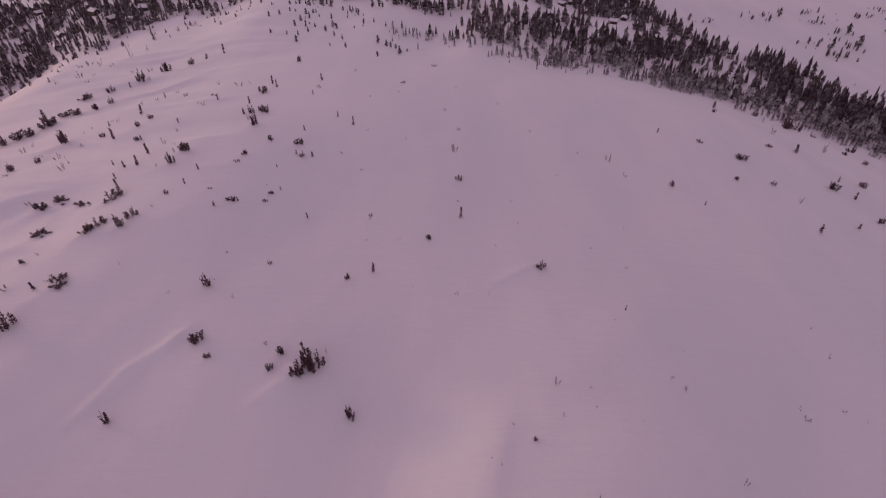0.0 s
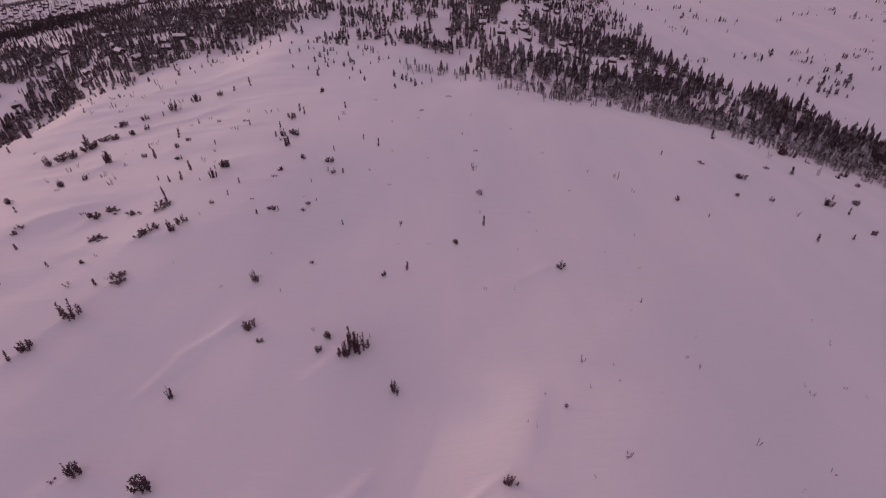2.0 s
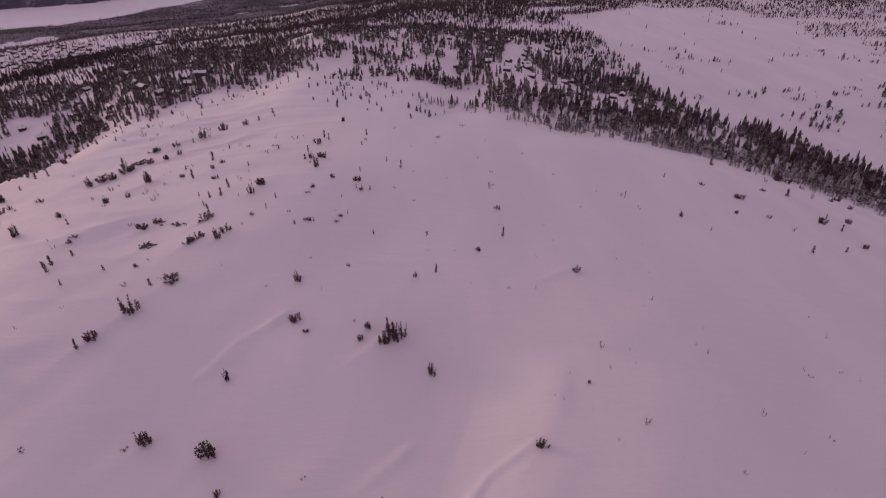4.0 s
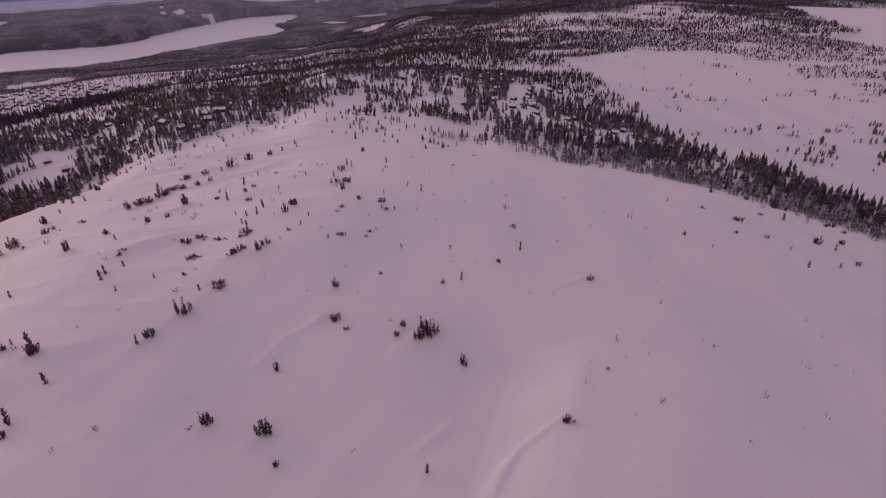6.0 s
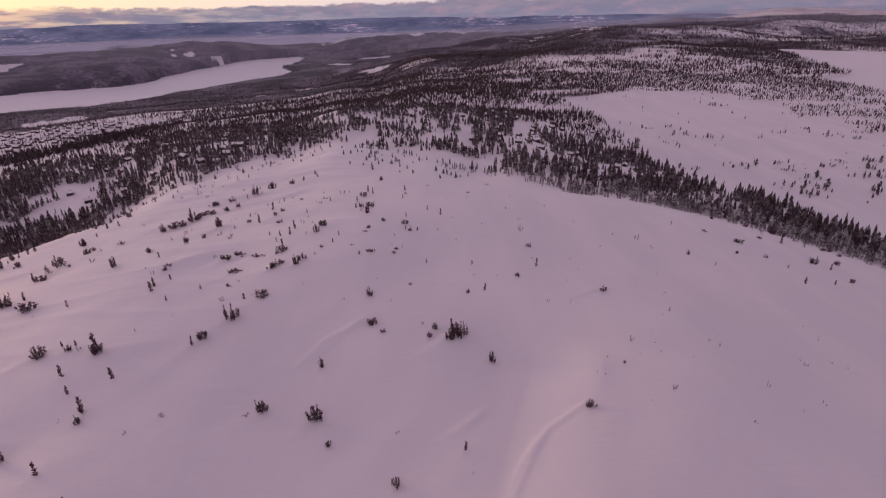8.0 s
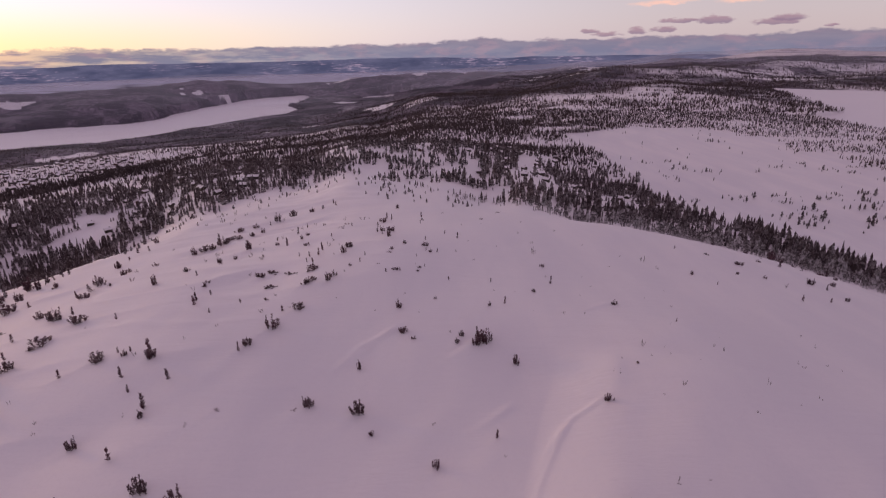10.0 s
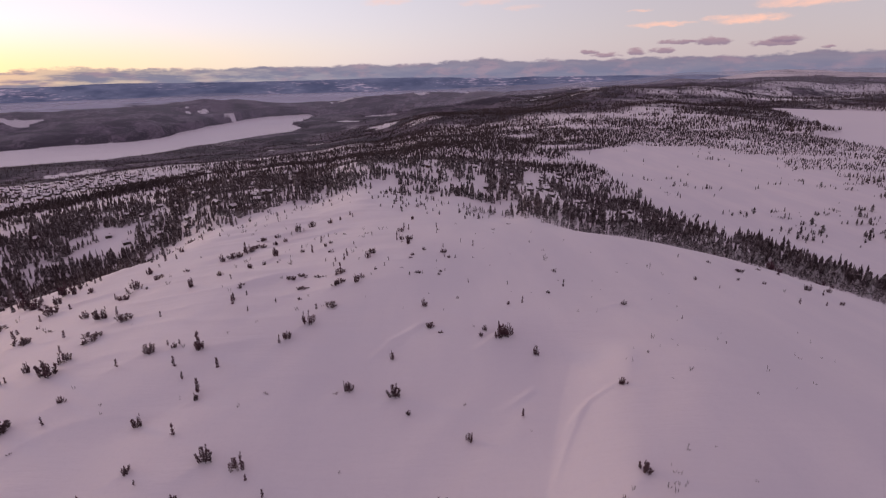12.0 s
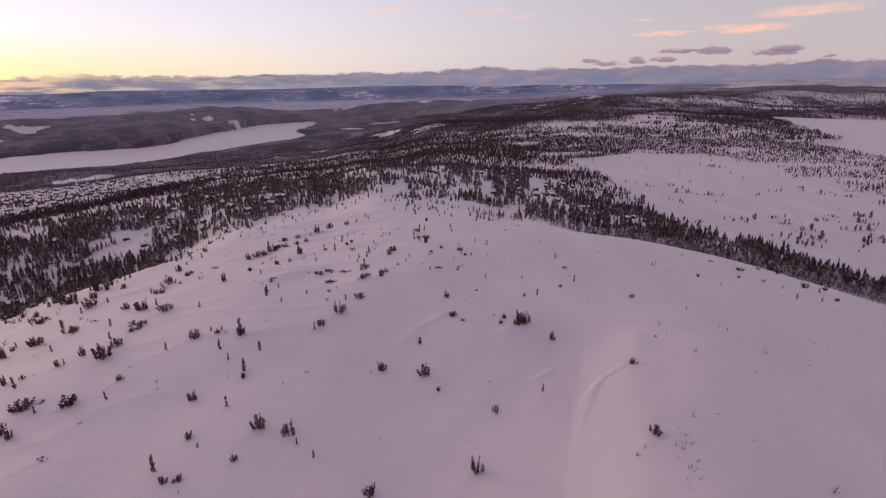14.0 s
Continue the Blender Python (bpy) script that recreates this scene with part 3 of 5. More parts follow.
TWIGS_C = [(-57.6, 127.7, 1.3, 0.9), (-54.3, 102, 0.7, 0.5), (-52.7, 141.8, 1.1, 2), (-48.5, 63.3, 0.6, 0.4), (-46.7, -1.1, 0.3, 0.3), (-45.7, 7.1, 0.6, 0.5), (-42.9, 115.7, 1.2, 0.7), (-39.1, 57.3, 0.5, 0.4), (-33.4, 59.6, 0.6, 0.4), (-33.1, 65.7, 0.5, 0.5), (-31.4, 85.4, 0.4, 0.5), (-30.9, 138.5, 1, 1.4), (-29.5, 55.8, 0.7, 0.4), (-26.2, 21.7, 0.6, 0.7), (-23.7, 156.7, 0.7, 0.9), (-22.9, 47.3, 0.6, 0.6), (-20.1, 99.9, 0.7, 0.6), (-17.8, 42, 0.9, 0.6), (-17.2, 132.1, 0.6, 0.4), (-16, 111.6, 0.4, 0.5), (-15.8, 13.4, 0.2, 0.6), (-15, 45.5, 1, 0.4), (-12.1, 76.5, 1.2, 1.7), (-12.1, 69.8, 0.4, 0.5)]
TWIGS_D = [(-10.3, 137.2, 0.5, 0.5), (-7.4, 108.7, 0.4, 0.5), (-6.8, 70.2, 0.4, 0.5), (-6.6, -4.4, 0.5, 0.6), (-5.3, -3.4, 0.8, 0.6), (-4.5, 57.9, 0.3, 0.3), (-0.8, -8.3, 0.7, 0.7), (-0.7, -3.4, 0.7, 0.8), (-0.2, -10.4, 0.6, 0.5), (-0.1, -4.4, 0.7, 0.6), (0.7, -7.1, 0.7, 0.6), (1, -0.8, 0.5, 0.5), (1.5, 125.5, 0.8, 0.7), (1.7, -1.2, 0.6, 0.6), (1.8, 56.1, 0.7, 0.6), (2.9, 103.9, 2.2, 1.3), (3, 83.8, 0.5, 0.5), (4.3, 114.4, 0.6, 1.1), (4.4, 29.8, 0.5, 0.2), (4.7, 3.9, 0.5, 1.2), (4.9, 142.7, 0.7, 0.5), (5.3, 29.1, 1, 0.3), (6.3, 56.2, 0.7, 0.4), (7, 33.6, 0.6, 0.2)]
TWIGS_E = [(8.6, 69.2, 0.4, 0.3), (8.9, 4.1, 0.4, 0.4), (10.3, 22.8, 0.3, 0.4), (12.7, 34.7, 0.6, 0.3), (12.8, 84.2, 0.5, 0.5), (12.8, 39.4, 1.2, 0.8), (13.1, 76.6, 0.4, 0.3), (14.1, 24.7, 0.8, 0.9), (14.9, 131.1, 0.7, 0.7), (16.3, -12.6, 0.9, 1), (16.6, 38.7, 0.4, 0.3), (16.6, 35.8, 0.5, 0.3), (20.9, 115.7, 0.5, 0.8), (21.3, 34.1, 0.3, 0.2), (22.8, 50.7, 0.5, 0.3), (23, 18.5, 0.4, 0.6), (23.3, 95.2, 0.4, 0.5), (24.1, 69.2, 0.4, 0.3), (26.8, 40.5, 0.8, 0.4), (27.9, 38.7, 0.8, 0.7), (28.4, 63.8, 0.5, 0.4), (29.4, 26.9, 1.3, 0.7), (29.9, 105.9, 0.7, 0.5), (30.3, 45.5, 0.3, 0.2)]
TWIGS_F = [(31.5, 76.1, 0.6, 0.4), (31.6, 21.6, 0.4, 0.4), (35.9, 103.1, 1.8, 1.4), (36.2, 24, 0.6, 0.8), (37.6, 96.4, 0.7, 1.1), (41.1, 37.2, 0.6, 0.5), (46.5, 37.1, 0.5, 0.5), (48.4, 35.7, 0.5, 0.3), (50.5, 46.3, 0.8, 0.5), (51.3, 51.8, 0.5, 0.4), (73.3, 91.9, 1.3, 0.8), (93.4, 138.6, 2.1, 1.1), (100.3, 155.5, 1.8, 1.2), (104.7, 131.7, 3.1, 0.9)]
CLUMPS_G = [(-187.7, 113.1, 2.6, 2), (-183.7, 124.6, 4.3, 2.5), (-170.5, 97.4, 1.9, 2.2), (-166.9, 134, 2.1, 2.5), (-164.9, 122.9, 4.6, 4.8), (-159.7, 119.9, 4, 1.9), (-159.5, 102.2, 1.9, 1.1), (-146, 56.3, 1.5, 1.4), (-141.8, 165.4, 2.3, 2.1), (-133.1, 61.7, 1.9, 2.4), (-126.5, 100.5, 2.6, 2.8), (-124.6, 114.3, 1.4, 1.3), (-106.9, 122.7, 2.7, 2.1), (-97.7, 159.3, 1.8, 2.4), (-90.7, 146.2, 1.5, 2), (-86.7, 174.2, 2.7, 3.5), (-84.4, 77.5, 1, 1), (-57.2, 71.6, 1.3, 2.1), (-51.9, 72, 2.3, 1.5), (-51.6, 93.5, 2.2, 1.7), (-41.9, 166.4, 1.5, 1.9), (-40.4, 112.1, 2.4, 2.2)]
SPRUCES_G = [(-146.2, 75.9, 1.6, 1.2), (-135.4, 133.6, 1.5, 0.9), (-131.7, 183, 1.8, 1.1), (-116.5, 50.7, 2, 0.9), (-82.5, 66.9, 2.6, 1.1), (-75.3, 180.4, 1.7, 1.3), (-72, 187.8, 2, 1.1), (-69.8, 182, 1.9, 0.8), (-61.1, 89.7, 1.4, 0.5), (-58.9, 94.4, 2.2, 0.7), (-53.4, 202.1, 1.5, 0.8), (-49.6, 216.7, 2.5, 1.2), (-45.9, 84.7, 1.2, 0.5), (-45, 119, 1.5, 0.8), (-42, 138.8, 2.3, 0.6)]
TWIGS_G = [(-157.2, 67.3, 1.7, 1.5), (-135.2, 54, 0.7, 0.7), (-130.2, 104.1, 1.1, 1), (-129.5, 260.3, 2.2, 1.7), (-126.7, 194.7, 1.2, 1.7), (-120.7, 218.7, 2.6, 1.5), (-115.9, 256.6, 1.8, 2), (-114.8, 270.2, 1.9, 2.8), (-113.8, 174.7, 1.1, 1.3), (-111.6, 188.9, 1.2, 1.6), (-108.5, 261.1, 1.5, 2), (-107.4, 194.5, 2.4, 1.7), (-106.9, 205.9, 1.9, 1.4), (-95.8, 105.7, 1.2, 0.8), (-95, 116.5, 0.9, 1), (-94.8, 92.8, 1, 0.5), (-88.1, 164.6, 1.6, 0.7), (-77, 123.2, 1.1, 0.8), (-72.8, 82.7, 0.9, 0.7), (-70.4, 143.5, 0.9, 0.9), (-61.7, 81.1, 0.7, 0.6), (-54, 92.2, 0.9, 0.5), (-50.9, 144.3, 0.7, 1.1), (-48.7, 77.2, 0.7, 0.5)]
TWIGS_H = [(-7, -4.5, 0.8, 0.5), (-2.3, -11.8, 0.5, 0.3), (-2.1, -10.3, 0.5, 0.3), (-1.7, -6.3, 0.6, 0.3), (-0.6, -8.9, 0.6, 0.3), (-0, -8.5, 0.5, 0.3), (0.1, -3, 0.6, 0.3), (0.7, -3.2, 0.7, 0.4), (1.1, 0.5, 0.6, 0.3), (1.3, -3.5, 0.6, 0.3), (1.8, -3, 0.6, 0.3), (10.9, -2.9, 0.5, 0.4)]
LOW_G = [(-168.6, 93.1, 1.4, 1.8), (-140.8, 76.5, 1, 0.9), (-140.4, 56.8, 1.9, 2.1), (-39, 93.3, 0.5, 1)]
BUSHES = {
    "clump": CLUMPS_A + CLUMPS_B + CLUMPS_C + CLUMPS_D + CLUMPS_E + CLUMPS_G,
    "spruce": SPRUCES_A + SPRUCES_B + SPRUCES_C + SPRUCES_D + SPRUCES_G,
    "low": LOW_A + LOW_G,
    "twigs": TWIGS_A + TWIGS_B + TWIGS_C + TWIGS_D + TWIGS_E + TWIGS_F + TWIGS_G + TWIGS_H,
}
# wind tails behind the larger bushes: x, y, width
TAILS = [(x, y, min(w, 2.6)) for kind in ("clump", "low") for x, y, h, w in BUSHES[kind]] + [(x, y, 0.6) for x, y, h, w in BUSHES["spruce"][::2]]


def ground_height(x, y, fine=True):
    x, y = np.asarray(x, float), np.asarray(y, float)
    r, az = polar(x, y)
    z = broad_land(x, y) + bald_hill(x, y) + snow_bank(x, y) + far_hills(r, az)
    rough = smooth((r - 420) / 500)
    bog = inside(x, y, BOG)
    z = z + rough * (1 - 0.85 * bog) * (fractal(x / 420, y / 420, 40) * 34 + fractal(x / 120, y / 120, 50, 3) * 7) * np.clip(r / 2600, 0.25, 1.3) * (1 - smooth((r - 4300) / 200))
    wet = [inside(x, y, shape) for shape, _ in LAKE_SHAPES]
    dry = ~np.logical_or.reduce(wet)
    for (shape, level), w in zip(LAKE_SHAPES, wet):
        shore, _ = near_line(x, y, shape + shape[:1])
        z = np.where(w, np.minimum(z, level - 3), np.where(dry & (shore < 400), np.maximum(z, level + 1.0 + np.minimum(shore, 120) * 0.05), z))
    if fine:
        bald = np.clip(1 - (r - 330) / 150, 0, 1)
        left = smooth((-x - 25) / 70)
        bend = 9 * fractal(x / 45, y / 45, 14, 2)
        high = 0.35 + 0.65 * smooth((y - 55) / 45)
        z = z + bald * left * high * 1.45 * fractal((x + 0.25 * y) / 55, (y - 0.13 * x + bend) / 15, 10, 2)
        for seed, wide, tall, share in ((12, 13.0, 0.95, left * high), (16, 7.0, 0.2, (0.15 + 0.6 * left) * high)):
            dune = 1 - np.abs(2.2 * fractal((x + 0.3 * y) / (3.2 * wide), (y - 0.15 * x + bend) / wide, seed, 2))
            z = z + bald * share * tall * np.clip(dune, 0, 1) ** 2
        u, v = 0.62 * x + 0.78 * y, 0.78 * x - 0.62 * y
        z = z + bald * (0.42 * fractal(u / 34, v / 11, 20, 2) + 0.10 * fractal(u / 16, v / 4.5, 30, 2))
        for tx, ty, wide in TAILS:
            near = np.nonzero((np.abs(x - tx) < 12) & (np.abs(y - ty) < 12))
            if len(near[0]):
                dx, dy = x[near] - tx, y[near] - ty
                s, q = -(0.64 * dx + 0.77 * dy) / (3.2 + 2.4 * wide), (0.77 * dx - 0.64 * dy) / (0.35 + 0.32 * wide)
                z[near] += (0.04 + 0.05 * wide) * np.exp(-q * q) * smooth((s + 0.12) / 0.25) * smooth(1.05 - s)
        for line, half, tall in DRIFTS:
            d, s = near_line(x, y, line)
            z = z + tall * np.exp(-((d / half) ** 2)) * np.minimum(1, 6 * s + 0.2) * (1 - s) ** 0.6
    return z


def mesh_from(name, verts, faces, mat, flat=False):
    """A mesh from arrays of corners and of triangles or quads."""
    verts, faces = np.asarray(verts, np.float32), np.asarray(faces, np.int32)
    me = bpy.data.meshes.new(name)
    k = faces.shape[1]
    me.vertices.add(len(verts))
    me.vertices.foreach_set("co", verts.ravel())
    me.loops.add(faces.size)
    me.loops.foreach_set("vertex_index", faces.ravel())
    me.polygons.add(len(faces))
    me.polygons.foreach_set("loop_start", np.arange(0, faces.size, k, dtype=np.int32))
    me.polygons.foreach_set("use_smooth", np.full(len(faces), not flat))
    me.update(calc_edges=True)
    me.materials.append(mat)
    return me


def open_crown(x, y):
    """1 on the thinly wooded shoulder straight beyond the bald top."""
    return smooth((x + 138) / 50) * smooth((25 - x) / 60) * smooth((530 - y) / 120)


def belt_at(x, y):
    """1 in the thick belt along the eastern foot of the hill."""
    return smooth((x - 5) / 50) * smooth((318 - y) / 45)


# open lanes and glades among the trees: line, half width
GLADES = [([(72, 286), (98, 284), (124, 280)], 8), ([(40, 330), (44, 375), (52, 430)], 6), ([(-352, 468), (-305, 446), (-280, 415)], 6), ([(-300, 330), (-262, 318)], 4), ([(-235, 402), (-205, 392)], 4), ([(120, 222), (128, 214)], 1.5), ([(-276, 258), (-258, 300), (-246, 330)], 3)]


# the open field of the far village
VILLAGE = [(-800, 800), (-478, 462), (-462, 524), (-440, 600), (-415, 690), (-500, 860), (-560, 910), (-700, 890)]


# dense (+) and open (-) stretches of the plain: bearings, ranges, amount
WOOD_BANDS = [(17, 28, 930, 1145, 0.6), (25, 32, 1030, 1150, 0.5), (9, 20, 895, 960, 0.5), (9, 20, 1005, 1095, 0.5), (-9, 11, 790, 1015, 0.6), (3, 13, 1085, 1165, 0.45), (-24, -3, 985, 1220, 0.5), (29, 39, 860, 945, 0.6), (30, 39, 770, 845, 0.4), (12, 21, 955, 1008, -0.5), (3, 11, 1012, 1088, -0.3), (12, 21, 1098, 1205, -0.5), (23, 31, 870, 1032, -0.25), (5, 12, 1500, 2100, 0.5)]
# open snowy crests and lanes of the far plain: line, half width
FAR_LANES = [([(440, 1640), (560, 1760), (679, 1879)], 40), ([(440, 1290), (520, 1345)], 40), ([(740, 1690), (830, 1720)], 60), ([(-560, 800), (-440, 980)], 20)]


def forest_density(x, y):
    """How thickly trees stand, 0 to 1."""
    r, az = polar(x, y)
    edge, _ = near_line(x, y, TREE_LINE)
    bald = inside(x, y, TREE_LINE)
    bog = inside(x, y, BOG)
    bog_edge, _ = near_line(x, y, BOG + BOG[:1])
    patches, clumps = fractal(x / 62, y / 44, 90, 3), fractal(x / 19, y / 15, 91, 3)
    tufts = fractal(x / 8, y / 7, 93, 2)
    d = 0.40 + 0.7 * patches + 1.4 * clumps + 0.9 * tufts
    east = smooth((x - 5) / 40) * smooth((y - 275) / 40) * smooth((560 - y) / 60)
    d = d * (1 - east) + east * (0.62 + 1.0 * patches + 0.9 * clumps)
    crown, belt = open_crown(x, y), belt_at(x, y)
    d = d * (1 - crown) + crown * (0.36 + 0.35 * patches + 1.0 * clumps)
    d = d * (1 - belt) + belt * (0.66 + 1.4 * fractal(x / 20, y / 14, 92, 3))
    for line, half in GLADES:
        near, _ = near_line(x, y, line)
        d = d * smooth((near - half) / 4)
    for cx, cy, wide in ((-328, 300, 45), (-300, 218, 38), (-268, 222, 30), (-290, 275, 26), (-310, 330, 40)):
        d = d + 0.5 * smooth((wide - np.hypot(x - cx, y - cy)) / 22)
    d = smooth((d - 0.12) / 0.62)
    # farther out the woods stand in long dark bands and dense groups with open snow between
    far = smooth((r - 540) / 160)
    groups = 0.05 + 0.9 * fractal((x + 0.2 * y) / 190, (y - 0.2 * x) / 62, 98, 3) + 0.8 * fractal(x / 38, y / 26, 95, 3)
    groups = groups + 0.20 * smooth((az + 6) / 8) * smooth((r - 960) / 40)
    for a0, a1, r0, r1, more in WOOD_BANDS:
        groups = groups + more * smooth((az - a0) / 2.5) * smooth((a1 - az) / 2.5) * smooth((r - r0) / 25) * smooth((r1 - r) / 25)
    for line, half in FAR_LANES:
        near, _ = near_line(x, y, line)
        groups = groups - 0.6 * smooth((half - near) / 25)
    d = d * (1 - far) + far * (0.07 + 0.93 * smooth((groups + 0.10) / 0.26))
    d = d + 0.3 * smooth((r - 1080) / 60) * smooth((-4 - az) / 8)
    d = d * (1 - 0.4 * smooth((az - 24) / 6) * smooth((1060 - r) / 60) * smooth((r - 480) / 60))
    d = d * smooth(edge / 8 + 0.3)
    d = np.where(bald, (0.07 + 0.07 * smooth((x + 185) / 30) * smooth((10 - x) / 40) + 0.10 * smooth((-130 - x) / 40)) * smooth((50 - edge) / 45) * smooth((y - 150 + 90 * smooth((-100 - x) / 40)) / 60), d)
    d = np.where(bog, 0.0025 + 0.4 * np.maximum(0, fractal(x / 24, y / 18, 97, 2) - 0.30) + 0.10 * smooth((10 - bog_edge) / 10), d)
    screen, _ = near_line(x, y, [(-440, 400), (-425, 500), (-400, 580), (-370, 660)])
    d = d + 0.9 * smooth((34 - screen) / 10)
    field_edge, _ = near_line(x, y, VILLAGE + VILLAGE[:1])
    d = np.where(inside(x, y, VILLAGE), 0.13 + 0.45 * np.maximum(0, clumps) + 0.4 * smooth((6 - field_edge) / 6), d)
    for shape, level in LAKE_SHAPES:
        d = np.where(inside(x, y, shape), 0.0, d)
    return np.clip(d, 0, 1)


# open fields on the far slopes: bearing, range, half widths in degrees and metres
FAR_MEADOWS = [(-5.5, 2000, 1.4, 60), (-2.0, 1720, 1.6, 50), (-12.0, 1760, 1.1, 40), (-16.0, 1600, 1.3, 32), (-33.1, 1484, 2.0, 30), (-23.7, 3130, 0.35, 70), (-22.4, 3090, 0.5, 45), (-19.8, 2995, 1.0, 34), (-36.6, 2900, 1.7, 50), (-38.0, 2716, 0.9, 32), (-8.8, 2700, 1.4, 45), (30, 2600, 2.0, 150), (13, 2700, 1.4, 30), (4.0, 3560, 1.6, 110), (-1.5, 3500, 0.8, 66), (0.2, 2350, 1.3, 132), (11.5, 3300, 1.8, 132), (20.0, 2480, 1.6, 154), (14.0, 2250, 1.2, 132), (25.0, 2650, 1.8, 176), (8.5, 3050, 1.5, 120), (1.5, 3900, 2.2, 120), (14.5, 3700, 1.8, 150), (-9.0, 3500, 1.5, 90), (31.0, 2300, 3.0, 160), (36.0, 2500, 3.0, 200)]


def build_ground():
    az = np.concatenate([np.arange(-180, -48, 3.0), np.arange(-48, 48.01, 0.2), np.arange(51, 180, 3.0)])
    r = [0.001, 0.7, 1.5, 2.6, 4.0]
    while r[-1] < 4900:
        r.append(r[-1] * (1.03 if r[-1] < 45 else 1.0055 if r[-1] < 290 else 1.012))
    r = np.array(r)
    a, b = len(r), len(az)
    rr, aa = np.meshgrid(r, np.radians(az), indexing="ij")
    x, y = CENTRE_X + rr * np.sin(aa), CENTRE_Y + rr * np.cos(aa)
    z = ground_height(x.ravel(), y.ravel())
    verts = np.column_stack([x.ravel(), y.ravel(), z])
    i, j = np.meshgrid(np.arange(a - 1), np.arange(b), indexing="ij")
    k = (j + 1) % b
    faces = np.column_stack([(i * b + j).ravel(), (i * b + k).ravel(), ((i + 1) * b + k).ravel(), ((i + 1) * b + j).ravel()])[:, ::-1]
    me = mesh_from("ground", verts, faces, SNOW)
    bearing = np.degrees(aa.ravel())
    wood = smooth((rr.ravel() - 1150 + 150 * smooth((2 - bearing) / 10)) / 500) * (1 - 0.33 * smooth((bearing - 8) / 14) * smooth((3250 - rr.ravel()) / 300) - 0.06 * smooth((bearing - 24) / 6) * smooth((rr.ravel() - 1800) / 100)) * (1 - 0.22 * smooth((bearing - 30) / 7) * smooth((rr.ravel() - 3300) / 500))
    wood = np.maximum(wood, 0.40 * forest_density(x.ravel(), y.ravel()) * smooth((rr.ravel() - 650) / 200))
    for b0, r0, wide, deep in FAR_MEADOWS:
        spot = ((bearing - b0) / wide) ** 2 + ((rr.ravel() - r0) / deep) ** 2
        wood = wood * (0.25 + 0.75 * smooth(spot - 0.3 + 2.6 * fractal(x.ravel() / 45, y.ravel() / 45, 64, 3)))
    attr = me.attributes.new("woods", "FLOAT", "POINT")
    attr.data.foreach_set("value", wood.astype(np.float32))
    ob = tagged(new("ground", me), "rolling snow-covered ground with wind-packed drifts", "ground", kind="structure")
    return ob


build_ground()


def build_lake(shape, level):
    bm = bmesh.new()
    bm.faces.new([bm.verts.new((x, y, level)) for x, y in shape])
    bmesh.ops.triangulate(bm, faces=bm.faces[:])
    bmesh.ops.recalc_face_normals(bm, faces=bm.faces[:])
    me = bpy.data.meshes.new("frozen_lake")
    bm.to_mesh(me)
    bm.free()
    me.materials.append(LAKE_SNOW)
    return tagged(new("frozen_lake", me), "frozen lake under smooth unbroken snow", "lake", kind="structure")


LAKE_SNOW = plain_material("lake_snow", (0.80, 0.80, 0.84, 1), (0.88, 0.87, 0.88, 1), 0.006, 0.5)
for shape, level in LAKE_SHAPES:
    build_lake(shape, level)


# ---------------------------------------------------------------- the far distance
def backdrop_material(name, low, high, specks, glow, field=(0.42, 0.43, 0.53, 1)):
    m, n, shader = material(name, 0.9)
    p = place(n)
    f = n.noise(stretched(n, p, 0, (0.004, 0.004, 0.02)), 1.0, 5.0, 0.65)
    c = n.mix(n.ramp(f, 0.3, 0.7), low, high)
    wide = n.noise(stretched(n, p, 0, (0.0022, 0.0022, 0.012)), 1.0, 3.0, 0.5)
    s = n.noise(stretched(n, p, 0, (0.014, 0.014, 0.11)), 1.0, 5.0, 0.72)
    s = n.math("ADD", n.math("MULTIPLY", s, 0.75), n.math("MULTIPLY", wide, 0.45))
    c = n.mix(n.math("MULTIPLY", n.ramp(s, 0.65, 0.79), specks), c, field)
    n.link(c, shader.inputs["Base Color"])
    # emission of the same colour stands in for light scattered by distant air
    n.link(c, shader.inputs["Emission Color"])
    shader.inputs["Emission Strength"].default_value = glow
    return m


def build_far_ridge(name, label, r, low_az, high_az, foot, crest, rough, mat, seed):
    az = np.arange(low_az, high_az, 0.15)
    rows = np.linspace(0, 1, 12)
    wave = rough * fractal(az / 6, az * 0 + 0.5, seed, 5)
    verts = []
    for t in rows:
        for a in az:
            x, y = at_polar(a, r + 90 * t)
            verts.append((x, y, foot + (crest(a) + wave[len(verts) % len(az)] - foot) * t))
    n = len(az)
    faces = [(i * n + j, i * n + j + 1, (i + 1) * n + j + 1, (i + 1) * n + j) for i in range(len(rows) - 1) for j in range(n - 1)]
    return tagged(new(name, mesh_from(name, verts, faces, mat)), label, "hills", kind="structure")


# forest colour painted haze blue and made to glow, for distance
RIDGE_HAZE_BLUE = backdrop_material("forest_with_painted_haze", (0.030, 0.056, 0.104, 1), (0.070, 0.108, 0.170, 1), 0.55, 0.68)
build_far_ridge("backdrop_ridge", "long forested ridge beyond the fog, haze painted blue into its colour", 4720, -75, 75, -170, lambda a: 55 - 4750 * math.tan(radians(1.08)), 14, RIDGE_HAZE_BLUE, 70)

